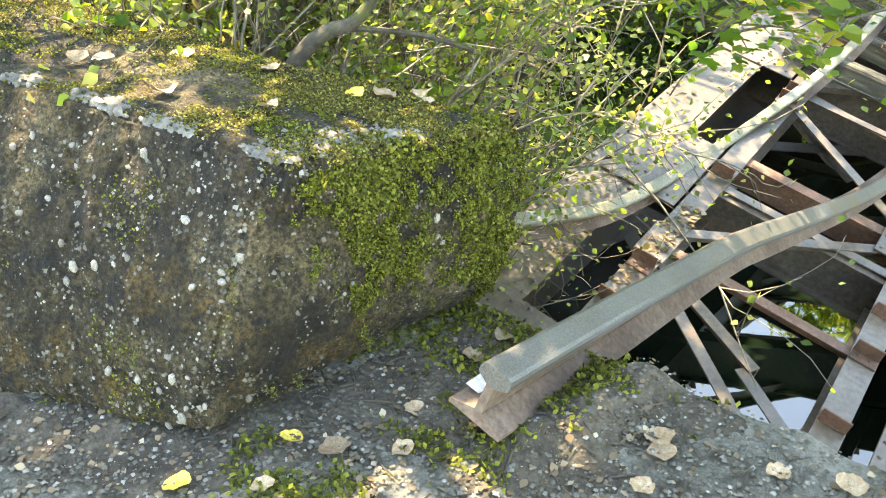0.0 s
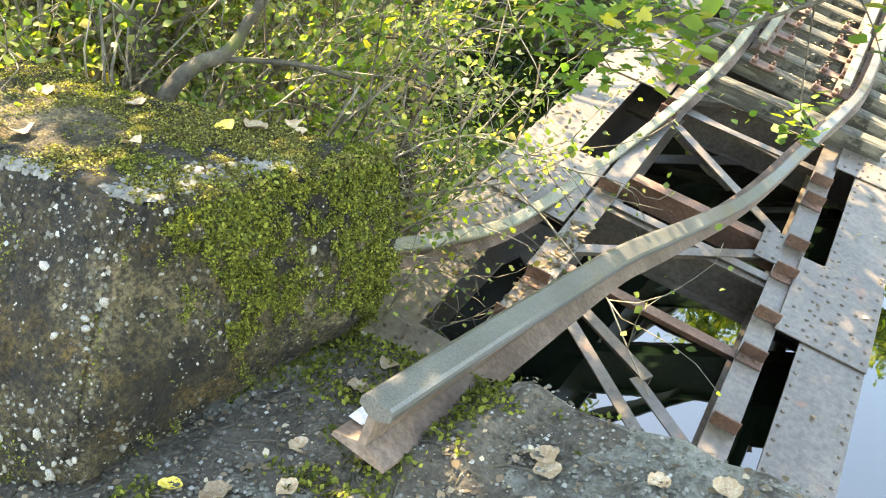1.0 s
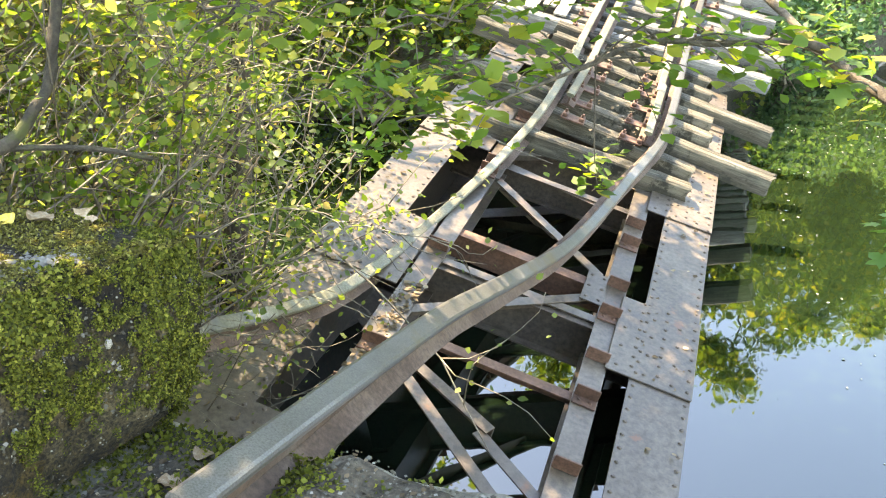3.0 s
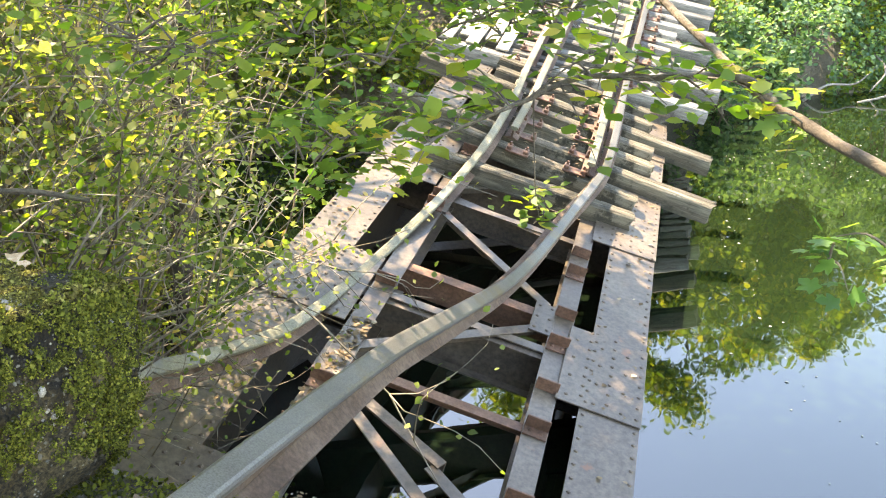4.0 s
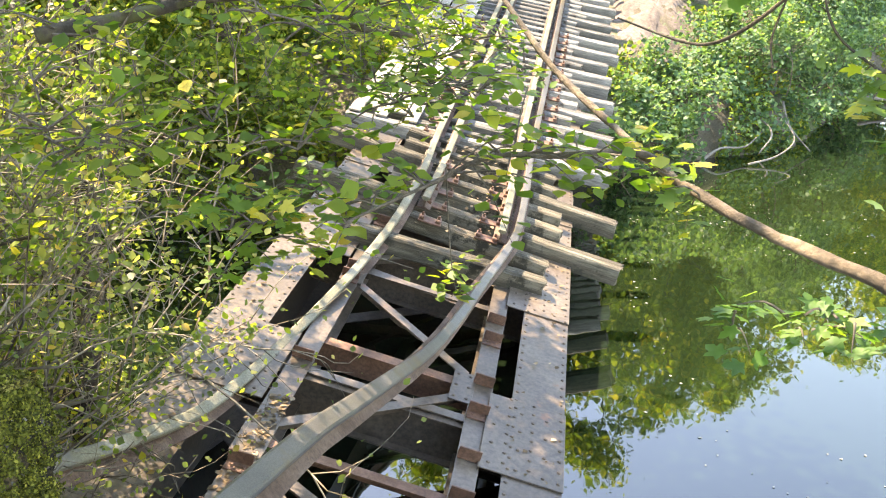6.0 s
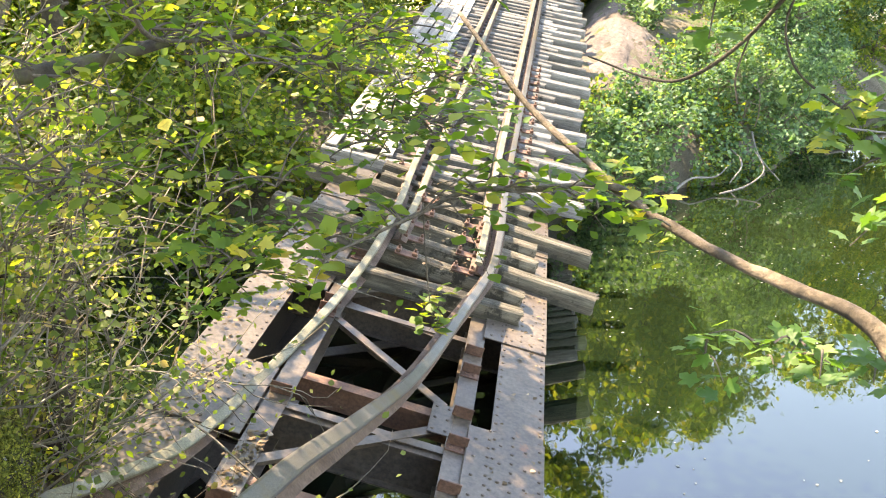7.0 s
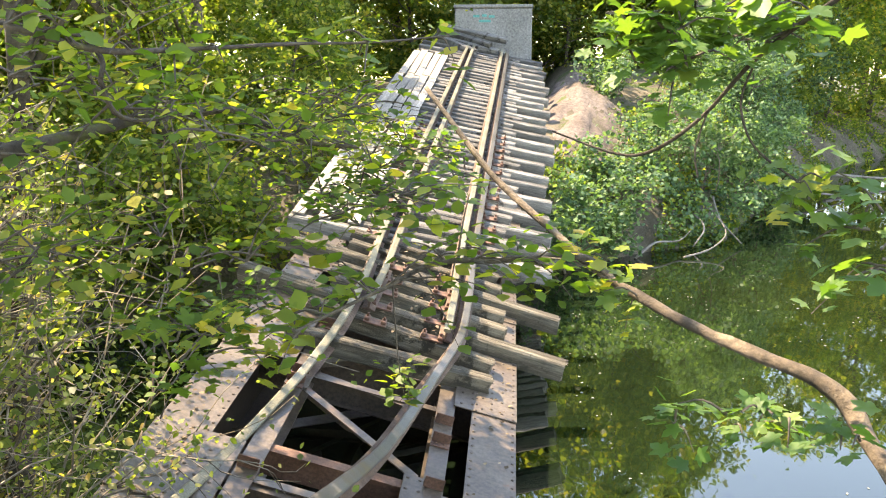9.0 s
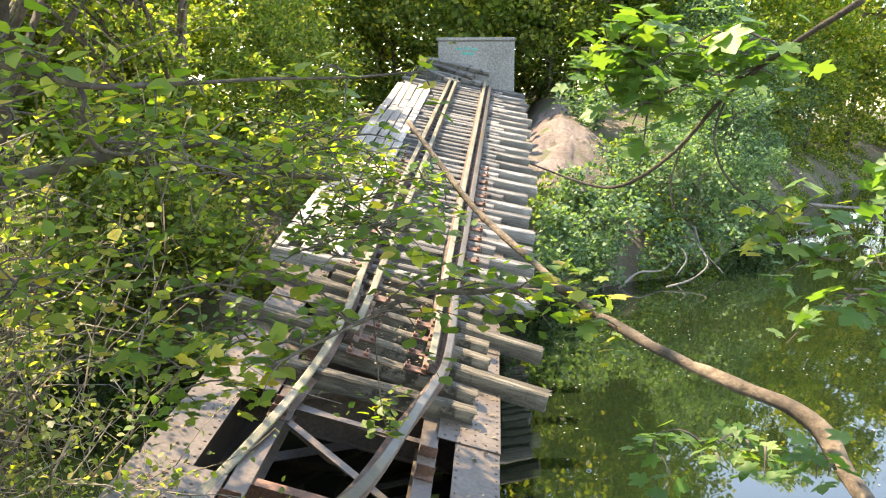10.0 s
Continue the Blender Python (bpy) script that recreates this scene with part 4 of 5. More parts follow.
for x, y, k, s in (
    (9.5, 29.5, 3, 0.55), (11.2, 37.0, 3, 0.6), (8.9, 31.8, 3, 0.45), (10.5, 38, 3, 0.8), (13.6, 43.5, 3, 0.7), (17.5, 49.5, 3, 0.7),
    (6.5, 42, 0, 0.8), (10, 46, 2, 1.0), (15, 50, 0, 0.9), (20, 54, 2, 1.0), (25, 58, 1, 0.9), (31, 63, 0, 1.0), (37, 66, 1, 1.0),
    (-3.5, 42, 1, 0.9), (1.5, 45, 0, 1.0), (5, 49, 1, 1.0), (13, 57, 1, 1.1), (22, 66, 1, 1.1), (30, 74, 1, 1.1), (-8, 40, 0, 1.0),
    (-13, 26, 2, 0.8), (-10.5, 16.5, 0, 0.7), (-12.5, 18.5, 2, 0.8), (-17, 24, 1, 0.9), (-17, 29, 1, 0.9), (-14, 35, 0, 0.95), (-17, 20, 0, 0.9), (-21, 23, 1, 1.0), (-13, 30, 1, 1.1), (-19, 33, 1, 1.1), (-26, 24, 0, 1.0),
    (-1, 41, 4, 1.0), (2, 42, 4, 1.1), (4.5, 44, 4, 1.1), (-2.5, 39, 4, 0.8), (3.5, 39.5, 4, 0.7), (7.5, 41, 4, 0.8), (11, 43, 4, 0.8), (15, 45.5, 4, 0.7), (19, 51, 4, 0.8), (-6, 37, 4, 0.9), (-9, 34, 4, 0.9), (-4.8, 29, 4, 0.45), (-5.2, 25, 4, 0.45), (-6.5, 21.5, 4, 0.5), (-6.5, 18, 4, 0.5), (-9.5, 18, 4, 0.6), (-13, 19.5, 4, 0.8), (-8.5, 24, 4, 0.55), (-17, 23, 4, 0.9), (-12, 25, 4, 1.0), (-22, 27, 4, 1.0), (24, 57, 4, 0.8), (29, 62, 4, 0.9), (35, 66, 4, 0.9), (41, 70, 4, 1.0), (9, 52, 4, 1.2), (0, 50, 4, 1.2), (17, 58, 4, 1.2), (-16, 38, 4, 1.2), (-8, 46, 4, 1.2),
    (44, 72, 1, 1.0), (52, 78, 0, 1.1), (-32, 28, 1, 1.1), (-40, 30, 1, 1.1), (62, 84, 1, 1.1),
):
    plant(k, x + rng.uniform(-0.6, 0.6), y + rng.uniform(-0.6, 0.6), s * rng.uniform(0.92, 1.08))


def twiggy(rng, base, top_dir, length, radius, depth, geos, tips, spread=0.6):
    """A stem that forks into finer twigs; notes where leaves can sit."""
    pts = [Vector(base)]
    d = Vector(top_dir).normalized()
    n = 5
    for k in range(n):
        d = (d + Vector(rng.normal(size=3)) * 0.22 + Vector((0, 0, 0.03))).normalized()
        pts.append(pts[-1] + d * length / n)
    if any(p.x > -1.0 and p.y < 2.3 for p in pts):
        return  # the open slab has no twigs over it
    geos.append(tube(pts, [radius * (1 - 0.12 * k) for k in range(n + 1)], 5 if radius > 0.012 else 3))
    if depth == 0:
        tips += [p for p in pts[1:]]
        return
    for k in range(rng.integers(3, 6)):
        i = rng.integers(1, n + 1)
        side = Vector(rng.normal(size=3)) * spread
        twiggy(rng, pts[i], d + side, length * rng.uniform(0.4, 0.7), radius * 0.55, depth - 1, geos, tips, spread)


def shrub(x, y, z, height, stems, per_tip, leaf, seed, mat, lean=(0, 0), radius=0.03, label="tangled thicket shrub with thin twigs and small leaves", wide=0.35):
    rng = np.random.default_rng(seed)
    geos, tips = [], []
    for k in range(stems):
        d = Vector((lean[0] + rng.normal() * wide, lean[1] + rng.normal() * wide, 1))
        twiggy(rng, (x + rng.normal() * 0.25, y + rng.normal() * 0.25, z - 0.1), d, height * rng.uniform(0.6, 0.85), radius * rng.uniform(0.5, 1.1), 2, geos, tips)
    t = thing("shrub", label, "shrub", group="thicket")
    tagged(part("stem", mesh_of("stem", *join(geos), M_TWIG, True), t), kind="stuff")
    c = np.repeat(np.array([tuple(p) for p in tips]), per_tip, axis=0)
    c = c + rng.normal(size=c.shape) * leaf * 1.1
    tagged(part("foliage", leaves("foliage", c, rng.uniform(0.6, 1.2, len(c)) * leaf, mat, OVAL, 0.45, seed), t), kind="stuff")
    return t


THICKET = (
    (-2.5, 2.2, 0.9), (-3.1, 2.5, 1.5), (-2.9, 3.2, 1.5), (-3.6, 3.4, 2.4), (-4.6, 2.8, 2.4), (-4.2, 2.0, 1.0),
    (-3.3, 4.4, 3.2), (-4.8, 4.4, 3.6), (-5.8, 3.6, 3.6), (-6.6, 5.0, 3.6), (-4.2, 5.4, 3.0), (-3.9, 6.4, 2.4), (-5.6, 6.2, 3.4), (-7.6, 4.2, 4.2), (-6.2, 2.6, 3.6), (-8.4, 6.0, 4.0), (-3.8, 2.3, 1.1),
)
for k, (x, y, h) in enumerate(THICKET):
    shrub(x, y, max(ground_at(x, y), -0.3), h + 1.8, 7, 6, 0.07, 40 + k, M_THICKET if k % 3 else M_LEAF, (-0.05, 0.10), wide=0.2)
for k, (x, y, h) in enumerate(((-6.6, 15.0, 3.0), (-5.2, 15.8, 2.6), (-8.2, 15.2, 3.2), (-4.0, 17.0, 2.6), (-10, 16, 3.4), (-2.8, 19.0, 2.4), (5.6, 25.2, 2.2), (7.2, 26.4, 2.4), (8.8, 28, 2.6), (10.6, 31.5, 2.6), (6.4, 28.2, 2.0), (5.2, 31.6, 1.8), (11.6, 36.2, 2.2), (4.6, 24.0, 1.6), (3.5, 21.9, 1.5), (2.9, 20.8, 1.2), (4.3, 22.7, 1.3), (-1.5, 18.2, 1.4), (0.6, 18.9, 1.2), (13.2, 40.0, 1.8), (15.2, 44.0, 2.0))):
    shrub(x, y, ground_at(x, y), h, 6, 4, 0.15, 70 + k, M_BLUEGREEN if x > 0 else M_FAR, radius=0.03, label="leafy green bush on the far river bank", wide=0.5)

for k, (x, y, h) in enumerate(((-2.7, 2.9, 2.4), (-3.2, 3.6, 2.8), (-3.6, 2.9, 3.0), (-2.9, 4.4, 2.0), (-4.3, 3.8, 3.2), (-3.5, 5.2, 2.4), (-4.9, 5.4, 3.0))):
    shrub(x, y, max(ground_at(x, y), -0.2), h + 1.0, 11, 1, 0.06, 140 + k, M_THICKET, (-0.05, 0.05), 0.022, "leggy half-bare shrub with pale crossing twigs", 0.4)

for k, (x, y, lean) in enumerate(((-2.5, 2.1, (0.55, 0.35)), (-2.6, 2.6, (0.6, 0.5)), (-2.4, 2.9, (0.5, 0.6)))):
    shrub(x, y, max(ground_at(x, y), 0.6), 2.3, 7, 1, 0.045, 170 + k, M_THICKET, lean, 0.016, "dry thin twigs with small leaves over the girder", 0.3)

for k, (x, y, lean) in enumerate(((-2.3, 1.5, (0.3, 0.1)), (-2.5, 1.9, (0.35, 0.2)), (-2.9, 1.5, (0.25, 0.2)), (-2.6, 2.3, (0.4, 0.1)))):
    shrub(x, y, max(ground_at(x, y), 0.4), 3.3, 8, 4, 0.05, 180 + k, M_THICKET, lean, 0.02, "pale twiggy sunlit shrub behind the block", 0.3)

# ---- trunks and branches close by ----


def branch(name, pts, r0, r1, mat, label, sides=8):
    p = smooth_path(pts, 5)
    n = len(p)
    return thing(name, label, "branch", data=mesh_of(name, *tube(p, [r0 + (r1 - r0) * k / (n - 1) for k in range(n)], sides, 0.5), mat, True))


def twig_leaves(owner, along, n, reach, leaf, mat, shape, seed, flat=0.64, drop=0.0):
    """Side twigs with leaves growing from a branch."""
    rng = np.random.default_rng(seed)
    path = smooth_path(along, 6)
    geos, c = [], []
    for k in range(n):
        b = path[rng.integers(0, len(path))]
        d = Vector((rng.normal(), rng.normal(), rng.normal() * 0.45 - drop)).normalized() * reach * rng.uniform(0.4, 1.0)
        tw = smooth_path([b, b + d * 0.5 + Vector((0, 0, 0.03)), b + d], 3)
        geos.append(tube(tw, [0.0055 - 0.0006 * q for q in range(len(tw))], 4))
        for q in (3, 4, 5, 6):
            for _ in range(2):
                c.append(np.array(tw[min(q, len(tw) - 1)]) + rng.normal(size=3) * leaf * 0.45)
    tagged(part("twig_spray", mesh_of("twig_spray", *join(geos), M_BARK), owner), kind="stuff")
    c = np.array(c)
    tagged(part("foliage", leaves("foliage", c, rng.uniform(0.4, 1.0, len(c)) * leaf, mat, shape, flat, seed), owner), kind="stuff")


MAPLE = [(2.84, 1.39, 3.58), (2.81, 1.76, 3.72), (2.76, 1.94, 3.81), (2.58, 2.24, 3.83), (2.37, 2.5, 3.87), (2.2, 2.76, 3.92), (2.09, 2.89, 3.96), (1.99, 3.02, 4.01), (1.84, 3.24, 4.12), (1.52, 3.69, 4.35), (1.1, 4.21, 4.82)]
maple = branch("maple_branch", MAPLE, 0.032, 0.014, M_TANBARK, "bare pale brown broken maple branch over the water")
CROSS = [(2.09, 2.89, 3.96), (1.99, 2.97, 4.04), (1.84, 2.93, 4.07), (1.57, 2.83, 4.06), (1.29, 2.71, 4.07), (1.06, 2.56, 3.98), (0.89, 2.41, 3.92), (0.72, 2.24, 3.86)]
cross = branch("leafy_branch", CROSS, 0.02, 0.005, M_BARK, "thin grey branch with broad green leaves across the track")
twig_leaves(cross, CROSS[2:], 30, 0.42, 0.11, M_LEAF, OVAL, 3)
HANG = [(2.74, 1.69, 5.22), (2.59, 1.86, 5.1), (2.44, 2.02, 4.95), (2.3, 2.15, 4.75), (2.16, 2.27, 4.62), (2.03, 2.38, 4.59), (1.78, 2.51, 4.67)]
hang = branch("hanging_branch", HANG, 0.0105, 0.0035, M_DARKBARK, "thin dark hanging branch with lobed maple leaves")
part("side_twig", mesh_of("side_twig", *tube(smooth_path([(2.44, 2.02, 4.95), (2.4, 2.03, 4.8), (2.45, 2.0, 4.65), (2.6, 1.95, 4.53)]), [0.0045] * 19, 5), M_DARKBARK), hang)
part("side_twig", mesh_of("side_twig", *tube(smooth_path([(2.32, 2.15, 4.78), (2.28, 2.15, 4.63), (2.29, 2.13, 4.53)]), [0.004] * 13, 5), M_DARKBARK), hang)
twig_leaves(hang, [(2.62, 1.8, 5.12), (2.4, 2.0, 5.12), (2.15, 2.1, 5.1)], 7, 0.25, 0.13, M_MAPLE, LOBED, 5)
twig_leaves(maple, [(2.85, 1.9, 3.9), (2.9, 2.0, 4.3), (2.95, 2.1, 4.5)], 6, 0.3, 0.105, M_MAPLE, LOBED, 6)
twig_leaves(maple, [(2.85, 1.77, 3.75), (2.5, 1.8, 3.72), (2.2, 1.85, 3.7)], 4, 0.2, 0.085, M_MAPLE, LOBED, 7)
twig_leaves(maple, MAPLE[5:9], 9, 0.25, 0.10, M_LEAF, LOBED, 8)
LIMB = [(-0.38, 2.1, 4.59), (-0.23, 2.31, 4.63), (-0.12, 2.53, 4.67), (0.0, 2.65, 4.71), (0.21, 2.86, 4.73), (0.32, 2.97, 4.73), (0.44, 3.07, 4.66), (0.61, 3.27, 4.56), (0.81, 3.48, 4.52)]
limb = branch("mossy_limb", LIMB, 0.03, 0.011, M_DARKBARK, "mossy grey limb with green leaves")
part("side_twig", mesh_of("side_twig", *tube(smooth_path([(0.05, 1.49, 5.05), (0.22, 1.49, 5.03), (0.32, 1.5, 5.01), (0.37, 1.49, 4.98), (0.4, 1.49, 4.93), (0.4, 1.48, 4.86), (0.38, 1.7, 4.75), (0.21, 2.86, 4.73)]), [0.0075] * 43, 6, 0.4), M_DARKBARK), limb, "dark bare side twig")
twig_leaves(limb, LIMB, 40, 0.5, 0.085, M_LEAF, OVAL, 9)
TWIG = [(0.31, 1.15, 5.02), (0.47, 1.35, 4.96), (0.65, 1.54, 4.97), (0.91, 1.73, 4.99), (1.14, 1.88, 5.0), (1.39, 2.11, 5.03)]
twig = branch("leafy_twig", TWIG, 0.010, 0.003, M_BARK, "thin dark twig with a few pointed leaves", 5)
twig_leaves(twig, TWIG, 16, 0.2, 0.09, M_LEAF, OVAL, 10)


def near_tree(pts, r, crown, spread, high, n, seed, bark=M_BARK):
    """A tree of the thicket: its crown, mostly out of view, is added overhead to break the sunlight."""
    rng = np.random.default_rng(seed)
    t = thing("tree", "slender grey-brown tree with an airy green crown added overhead, mostly out of view", "tree", group="thicket trees")
    p = smooth_path(pts, 6)
    geos = [tube(p, [r * (1 - 0.5 * k / len(p)) for k in range(len(p))], 10, 0.5)]
    for k in range(9):
        b = p[-1 - rng.integers(0, 6)]
        e = Vector(crown) + Vector((rng.normal() * spread * 0.6, rng.normal() * spread * 0.6, rng.uniform(0, high)))
        geos.append(tube(smooth_path([b, b.lerp(e, 0.5) + Vector((0, 0, 0.2)), e], 3), [r * 0.3 * (1 - 0.12 * q) for q in range(7)], 5))
    part("trunk", mesh_of("trunk", *join(geos), bark, True), t)
    c = crown_points(rng, n, spread, high, 0.0, 60) + np.array(crown)
    tagged(part("crown", leaves("crown", c, rng.uniform(0.6, 1.2, len(c)) * 0.16, M_LEAF, OVAL, 0.5, seed), t), kind="stuff")


# unseen crowns, set along the sun's path: 91 shades the right girder, 92 the slab
near_tree([(-3.35, 6.1, 0.0), (-3.15, 6.4, 0.9), (-3.2, 6.94, 2.7), (-3.22, 7.19, 4.25), (-3.3, 7.6, 8.0)], 0.17, (-2.3, 8.9, 7.4), 2.9, 2.2, 13500, 91, M_DARKBARK)
near_tree([(-2.5, 2.3, 2.0), (-2.5, 2.5, 3.31), (-2.45, 2.6, 3.91), (-2.4, 2.7, 6.5)], 0.11, (-3.2, 1.35, 7.4), 0.95, 1.4, 1500, 92)
near_tree([(-5.5, 3.2, 1.5), (-5.4, 3.3, 4.0), (-5.3, 3.5, 7.0)], 0.13, (-9.0, 8.4, 7.5), 2.0, 3.0, 700, 93)
# two trees added only for shade: 94 over slab and rail, 97 over the deck
near_tree([(-3.9, 5.3, 1.0), (-3.8, 5.4, 4.0), (-3.2, 5.0, 7.2)], 0.08, (-1.4, 3.2, 7.2), 1.6, 1.2, 4400, 94)
near_tree([(-4.6, 7.6, 0.2), (-4.7, 8.2, 4.0), (-4.5, 11.0, 8.0)], 0.12, (-4.4, 13.6, 7.6), 1.7, 1.8, 1500, 97)
ARM = [(-1.35, 1.48, 3.40), (-1.32, 1.57, 3.53), (-1.28, 1.72, 3.62), (-1.23, 1.85, 3.64), (-1.24, 2.03, 3.74), (-1.26, 2.19, 3.89), (-1.32, 2.5, 4.6)]
arm = branch("crooked_branch", ARM, 0.034, 0.024, M_DARKBARK, "crooked mossy branch rising behind the block")
part("side_twig", mesh_of("side_twig", *tube(smooth_path([(-1.25, 1.83, 3.61), (-1.14, 1.93, 3.6), (-1.02, 2.14, 3.54), (-0.9, 2.33, 3.45)]), [0.014] * 19, 6), M_DARKBARK), arm)

# hanging sprays of leaves over the deck and at the sides
twig_leaves(cross, [(0.25, 2.18, 4.27), (0.56, 2.27, 4.16), (0.96, 2.62, 4.34), (1.18, 2.86, 4.36)], 34, 0.4, 0.10, M_LEAF, OVAL, 13)
twig_leaves(cross, [(0.53, 1.99, 3.96), (0.44, 1.92, 3.85), (0.2, 1.9, 3.95)], 12, 0.3, 0.09, M_LEAF, LOBED, 14)
twig_leaves(twig, [(-0.01, 1.69, 4.89), (0.17, 1.9, 4.81), (0.39, 2.1, 4.71), (0.63, 2.39, 4.63), (0.89, 2.87, 4.75)], 46, 0.42, 0.075, M_LEAF, OVAL, 15)
twig_leaves(limb, [(0.89, 2.87, 4.75), (0.93, 3.36, 4.42), (1.11, 3.9, 4.53)], 22, 0.35, 0.08, M_LEAF, OVAL, 16)
twig_leaves(limb, [(-0.3, 1.9, 4.5), (-0.1, 1.73, 4.24), (-0.2, 2.4, 4.2)], 26, 0.45, 0.085, M_LEAF, OVAL, 17)
twig_leaves(maple, [(2.82, 1.67, 4.71), (2.80, 1.62, 4.29), (2.71, 1.69, 4.46)], 8, 0.2, 0.10, M_MAPLE, LOBED, 18)
twig_leaves(maple, [(2.69, 1.51, 3.8), (2.41, 1.62, 3.84), (2.15, 1.65, 3.77)], 6, 0.16, 0.085, M_MAPLE, LOBED, 19)
twig_leaves(hang, [(1.98, 1.9, 4.94), (2.2, 1.87, 4.92), (2.11, 1.88, 5.03)], 9, 0.16, 0.10, M_MAPLE, LOBED, 20)
part("side_twig", mesh_of("side_twig", *tube(smooth_path([(2.54, 1.92, 5.05), (2.44, 2.0, 5.09), (2.32, 2.04, 5.11), (2.24, 2.04, 5.12), (2.15, 2.03, 5.11), (2.05, 2.02, 5.1), (1.93, 2.02, 5.1)]), [0.006] * 37, 5, 0.4), M_BARK), hang)
twig_leaves(hang, [(2.45, 1.96, 5.0), (2.24, 1.95, 5.03), (2.05, 1.95, 5.02), (1.86, 1.95, 5.1)], 15, 0.2, 0.095, M_MAPLE, LOBED, 27)
twig_leaves(hang, [(2.51, 1.77, 4.56), (2.55, 1.8, 4.5)], 4, 0.12, 0.10, M_LEAF, LOBED, 24)
twig_leaves(limb, [(1.22, 3.85, 4.48), (1.36, 3.74, 4.36), (1.15, 3.59, 4.25), (1.09, 3.36, 4.16)], 26, 0.22, 0.065, M_MAPLE, OVAL, 41)
twig_leaves(limb, [(0.52, 3.55, 4.79), (0.75, 3.66, 4.73), (0.92, 3.76, 4.64), (0.83, 3.5, 4.44)], 40, 0.36, 0.065, M_LEAF, OVAL, 42)
twig_leaves(limb, [(0.49, 3.15, 4.39), (0.7, 3.25, 4.29), (0.94, 3.39, 4.36), (0.86, 3.02, 4.13)], 36, 0.32, 0.07, M_MAPLE, OVAL, 43)
twig_leaves(cross, [(0.62, 2.63, 3.83), (0.35, 2.72, 3.91), (0.1, 2.65, 3.7), (0.03, 2.57, 3.35)], 26, 0.3, 0.075, M_MAPLE, OVAL, 44)
sapling = branch("sapling_shoot", [(1.02, 3.2, 3.9), (1.03, 3.26, 3.55), (1.07, 3.24, 3.25), (1.16, 3.23, 3.2)], 0.005, 0.003, M_BARK, "thin shoot with pale green leaves above the bridge", 5)
twig_leaves(sapling, [(1.03, 3.26, 3.33), (1.16, 3.23, 3.2)], 5, 0.10, 0.10, M_LEAF, OVAL, 25)
YL = leaves("yellow_hanging_leaf", [(0.15, 2.18, 4.43)], 0.085, M_YELLOWLEAF, OVAL, 0.0, 4, [(0.3, -1, 0.1)])
thing("hanging_leaf", "single bright yellow leaf hanging from a twig", "leaf", data=YL)

# ---- far banks: undergrowth, roots, trunks, specks on the water ----


def undergrowth(label, x0, x1, depth, n, leaf, mat, seed, side="far", high=0.5):
    rng = np.random.default_rng(seed)
    x = rng.uniform(x0, x1, n)
    d = depth * rng.random(n) ** 1.5
    y = far_shore(x) + d - 0.25 if side == "far" else near_shore(x) - d + 0.15
    z = np.maximum(land_height(x, y), 0.02)
    keep = np.array([noise.noise(Vector((a, b, 1)) * 0.6) > -0.08 for a, b in zip(x, y)])
    keep &= ~((x > 2.4) & (x < 5.2) & (y > 25) & (y < 36)) & ~((x > 4.5) & (x < 7.5) & (y > 29.5) & (y < 36) & (rng.random(n) < 0.75)) & ~((np.abs(x) < 2.4) & (y > 22))
    c = np.stack([x, y, z + rng.random(n) ** 1.5 * high], 1)[keep]
    tagged(new("undergrowth", leaves("undergrowth", c, rng.uniform(0.6, 1.3, len(c)) * leaf, mat, DIAMOND, 0.35, seed)), label, "undergrowth", kind="stuff")


undergrowth("green low undergrowth covering the far river bank", -2.6, 26, 11, 34000, 0.16, M_FAR, 61)
undergrowth("pale green weeds along the far water edge", 2.6, 14, 3.0, 9000, 0.15, M_BLUEGREEN, 62, high=0.9)
undergrowth("green low undergrowth on the wooded far bank", -26, -2.6, 12, 34000, 0.18, M_FAR, 63, high=0.7)
undergrowth("dry leafy undergrowth below the thicket", -9, -2.4, 5.0, 22000, 0.08, M_THICKET, 64, "near", 0.8)

for pts, r in (
    ([(5.0, 22.4, 0.0), (5.6, 22.9, 0.35), (6.4, 23.6, 0.3), (7.0, 24.5, 0.6)], 0.04),
    ([(6.3, 22.4, 0.05), (7.1, 22.9, 0.2), (7.7, 23.7, 0.5), (7.6, 24.6, 0.9)], 0.03),
    ([(7.0, 24.9, 0.9), (7.2, 24.2, 0.55), (6.8, 23.7, 0.1)], 0.04),
    ([(7.7, 25.6, 1.3), (7.8, 24.9, 0.7), (8.3, 24.3, 0.1)], 0.04),
    ([(12.3, 33.4, 0.5), (13.6, 33.9, 0.35), (15.5, 35.2, 0.05)], 0.07),
    ([(15.5, 38.5, 0.6), (18.5, 39.8, 0.3), (21.5, 41.0, 0.1)], 0.09),
    ([(5.9, 29.6, 3.2), (6.2, 29.0, 2.6), (6.8, 28.6, 2.0)], 0.07),
):
    branch("driftwood", pts, r, r * 0.4, M_DRIFT, "bleached bare driftwood root at the water edge", 6)

near_tree([(-6.4, 18.2, 0.6), (-6.3, 18.3, 3.5), (-6.6, 18.4, 8.0)], 0.24, (-8.2, 16.6, 6.5), 2.2, 3.0, 2200, 95)
near_tree([(-5.5, 18.4, 0.6), (-5.7, 18.5, 3.5), (-5.4, 18.7, 8.0)], 0.20, (-7.4, 16.4, 7.0), 2.0, 3.0, 2000, 96)

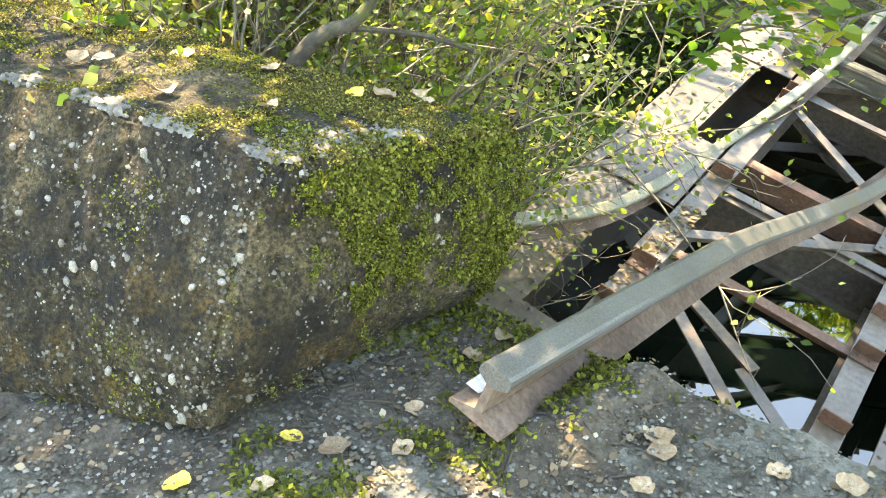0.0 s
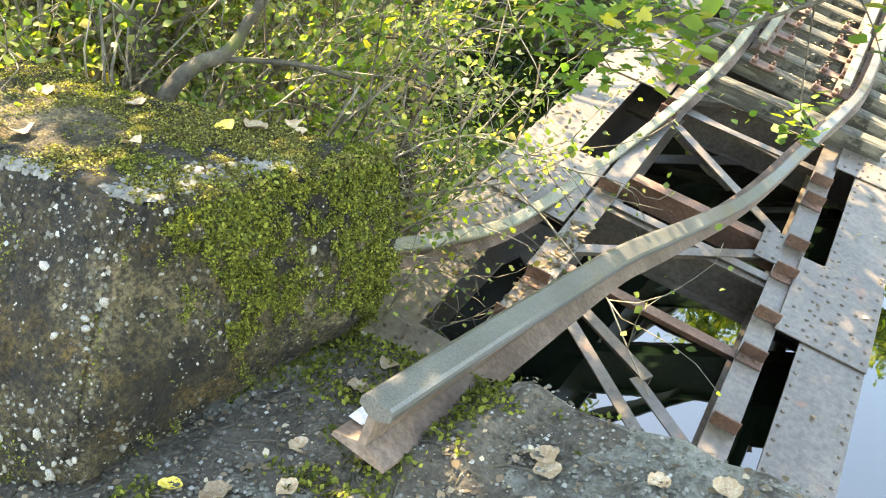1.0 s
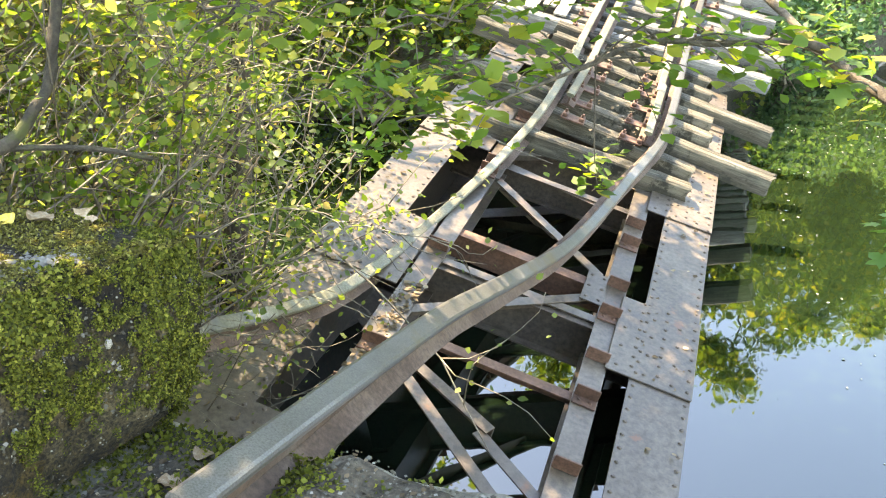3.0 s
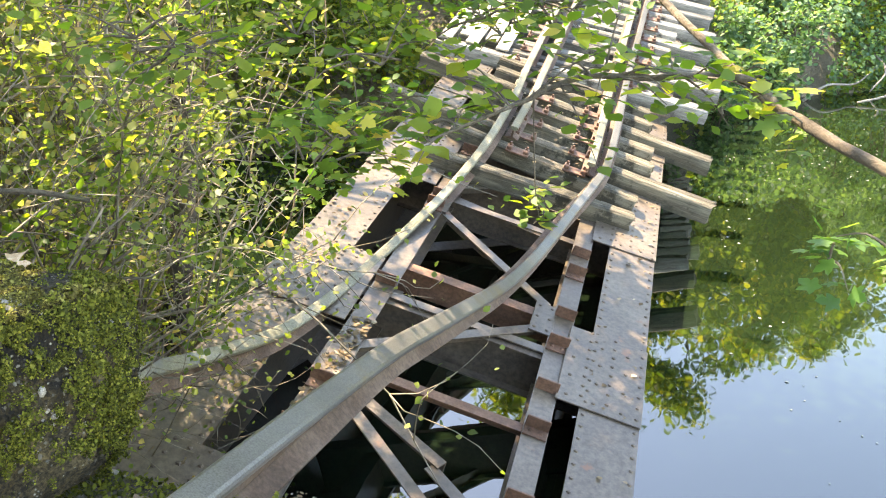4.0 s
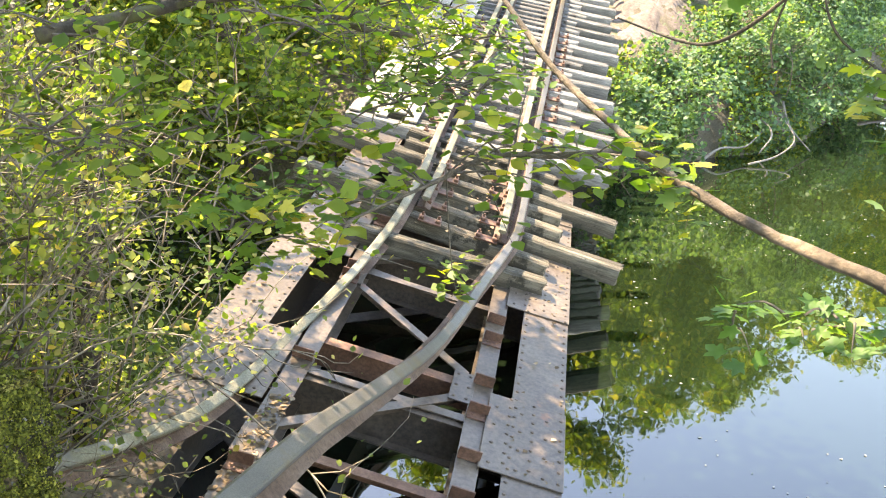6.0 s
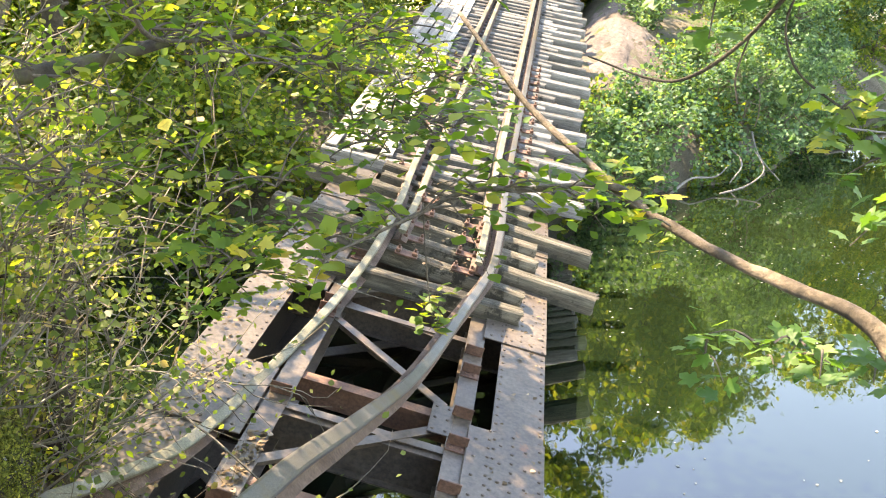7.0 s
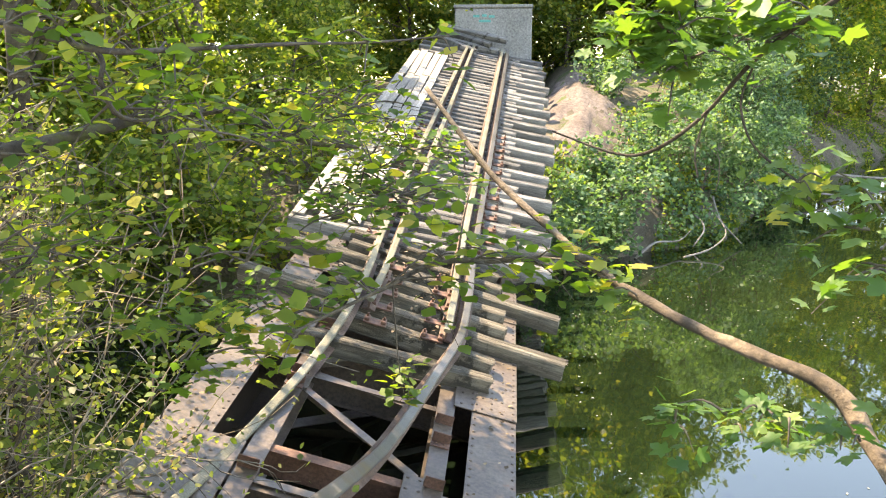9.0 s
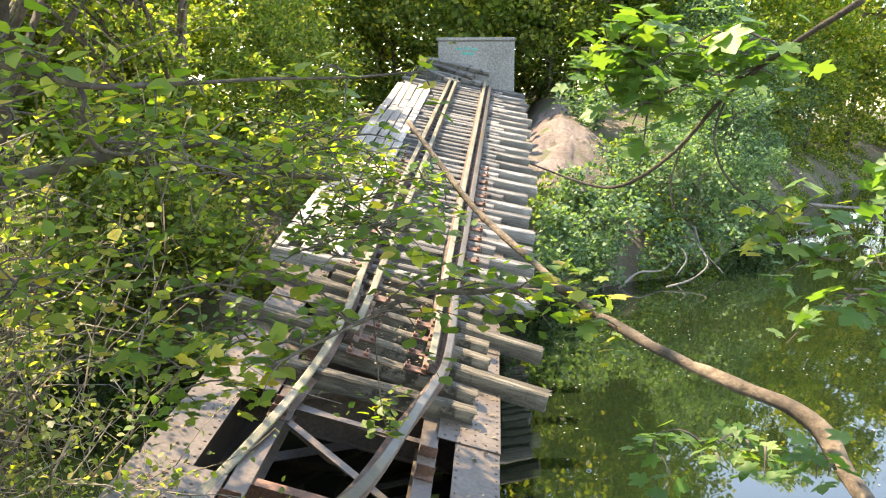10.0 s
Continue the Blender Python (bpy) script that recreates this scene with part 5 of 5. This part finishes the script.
rs = np.random.default_rng(77)
fx, fy = rs.uniform(2.6, 9.0, 420), rs.uniform(6.0, 22.0, 420)
keep = (fy < far_shore(fx) - 0.6) & (np.array([noise.noise(Vector((a, b, 0)) * 0.35) for a, b in zip(fx, fy)]) > -0.1)
specks = np.stack([fx, fy, np.full(420, 0.006)], 1)[keep]
tagged(new("floating_specks", leaves("floating_specks", specks, rs.uniform(0.02, 0.06, len(specks)), M_SPECK, DIAMOND, 0.97, 78)), "tiny pale petals and bits floating on the river", "floating bits", kind="stuff")

# ---- fallen leaves ----


def curled_leaf(name, seed, mat):
    rng = random.Random(seed)
    n = 7
    verts, faces = [], []
    for i in range(n):
        t = i / (n - 1)
        w = 0.5 * math.sin(math.pi * (0.06 + 0.9 * t)) ** 0.8
        for s in (-1, -0.5, 0, 0.5, 1):
            verts.append((s * w * rng.uniform(0.85, 1.05), t - 0.5, 0.10 + 0.22 * abs(s) ** 2 * rng.uniform(0.3, 1.2) * w * 2 + 0.06 * math.sin(t * 5 + seed)))
    for i in range(n - 1):
        for j in range(4):
            faces.append([i * 5 + j, i * 5 + j + 1, i * 5 + j + 6, i * 5 + j + 5])
    low = min(v[2] for v in verts)
    return mesh_of(name, [(a, b, c - low) for a, b, c in verts], faces, mat, True)


DRY = [curled_leaf("fallen_leaf", s, M_DRYLEAF) for s in range(4)]
YELLOW = [curled_leaf("fallen_leaf", s, M_YELLOWLEAF) for s in (7, 8)]
SPOTS = [(-1.39, 0.57, 3.76, 0), (-1.33, 0.63, 3.75, 0), (-1.26, 0.92, 3.7, 0), (-0.92, 0.57, 3.73, 0), (-0.57, 0.7, 3.72, 0), (-0.95, 1.07, 3.67, 0), (-0.55, 1.09, 3.65, 1), (-0.48, 1.16, 3.64, 0), (-0.41, 1.3, 3.62, 0), (-0.34, 1.23, 3.62, 0), (-0.1, 0.23, 0, 1), (0.05, 0.26, 0, 0), (0.21, 0.38, 0, 0), (0.13, 0.54, 0, 0), (-0.02, 0.04, 0, 0), (-0.23, -0.09, 0, 1), (0.79, 0.88, 0, 0), (0.82, 0.83, 0, 0), (0.83, 0.67, 0, 0)]
SPOTS += [(1.12, 0.95, 0, 0), (1.3, 1.01, 0, 0), (0.15, 1.01, 0, 0), (0.13, 0.85, 0, 0)]
for k, (x, y, z, yellow) in enumerate(SPOTS):
    size = rng.uniform(0.065, 0.10) if z == 0 else rng.uniform(0.06, 0.10)
    zz = slab_height(x, y) + 0.010 if z == 0 else z + 0.012
    m = metres(pose(x, y, zz, rng.uniform(-12, 12), rng.uniform(-12, 12), rng.uniform(0, 360))) @ Matrix.Diagonal((size, size, size, 1))
    o = thing("fallen_leaf", "bright yellow fallen leaf lying flat" if yellow else "dry curled tan fallen leaf", "leaf", group="fallen leaves", data=rng.choice(YELLOW if yellow else DRY))
    o.matrix_basis = m
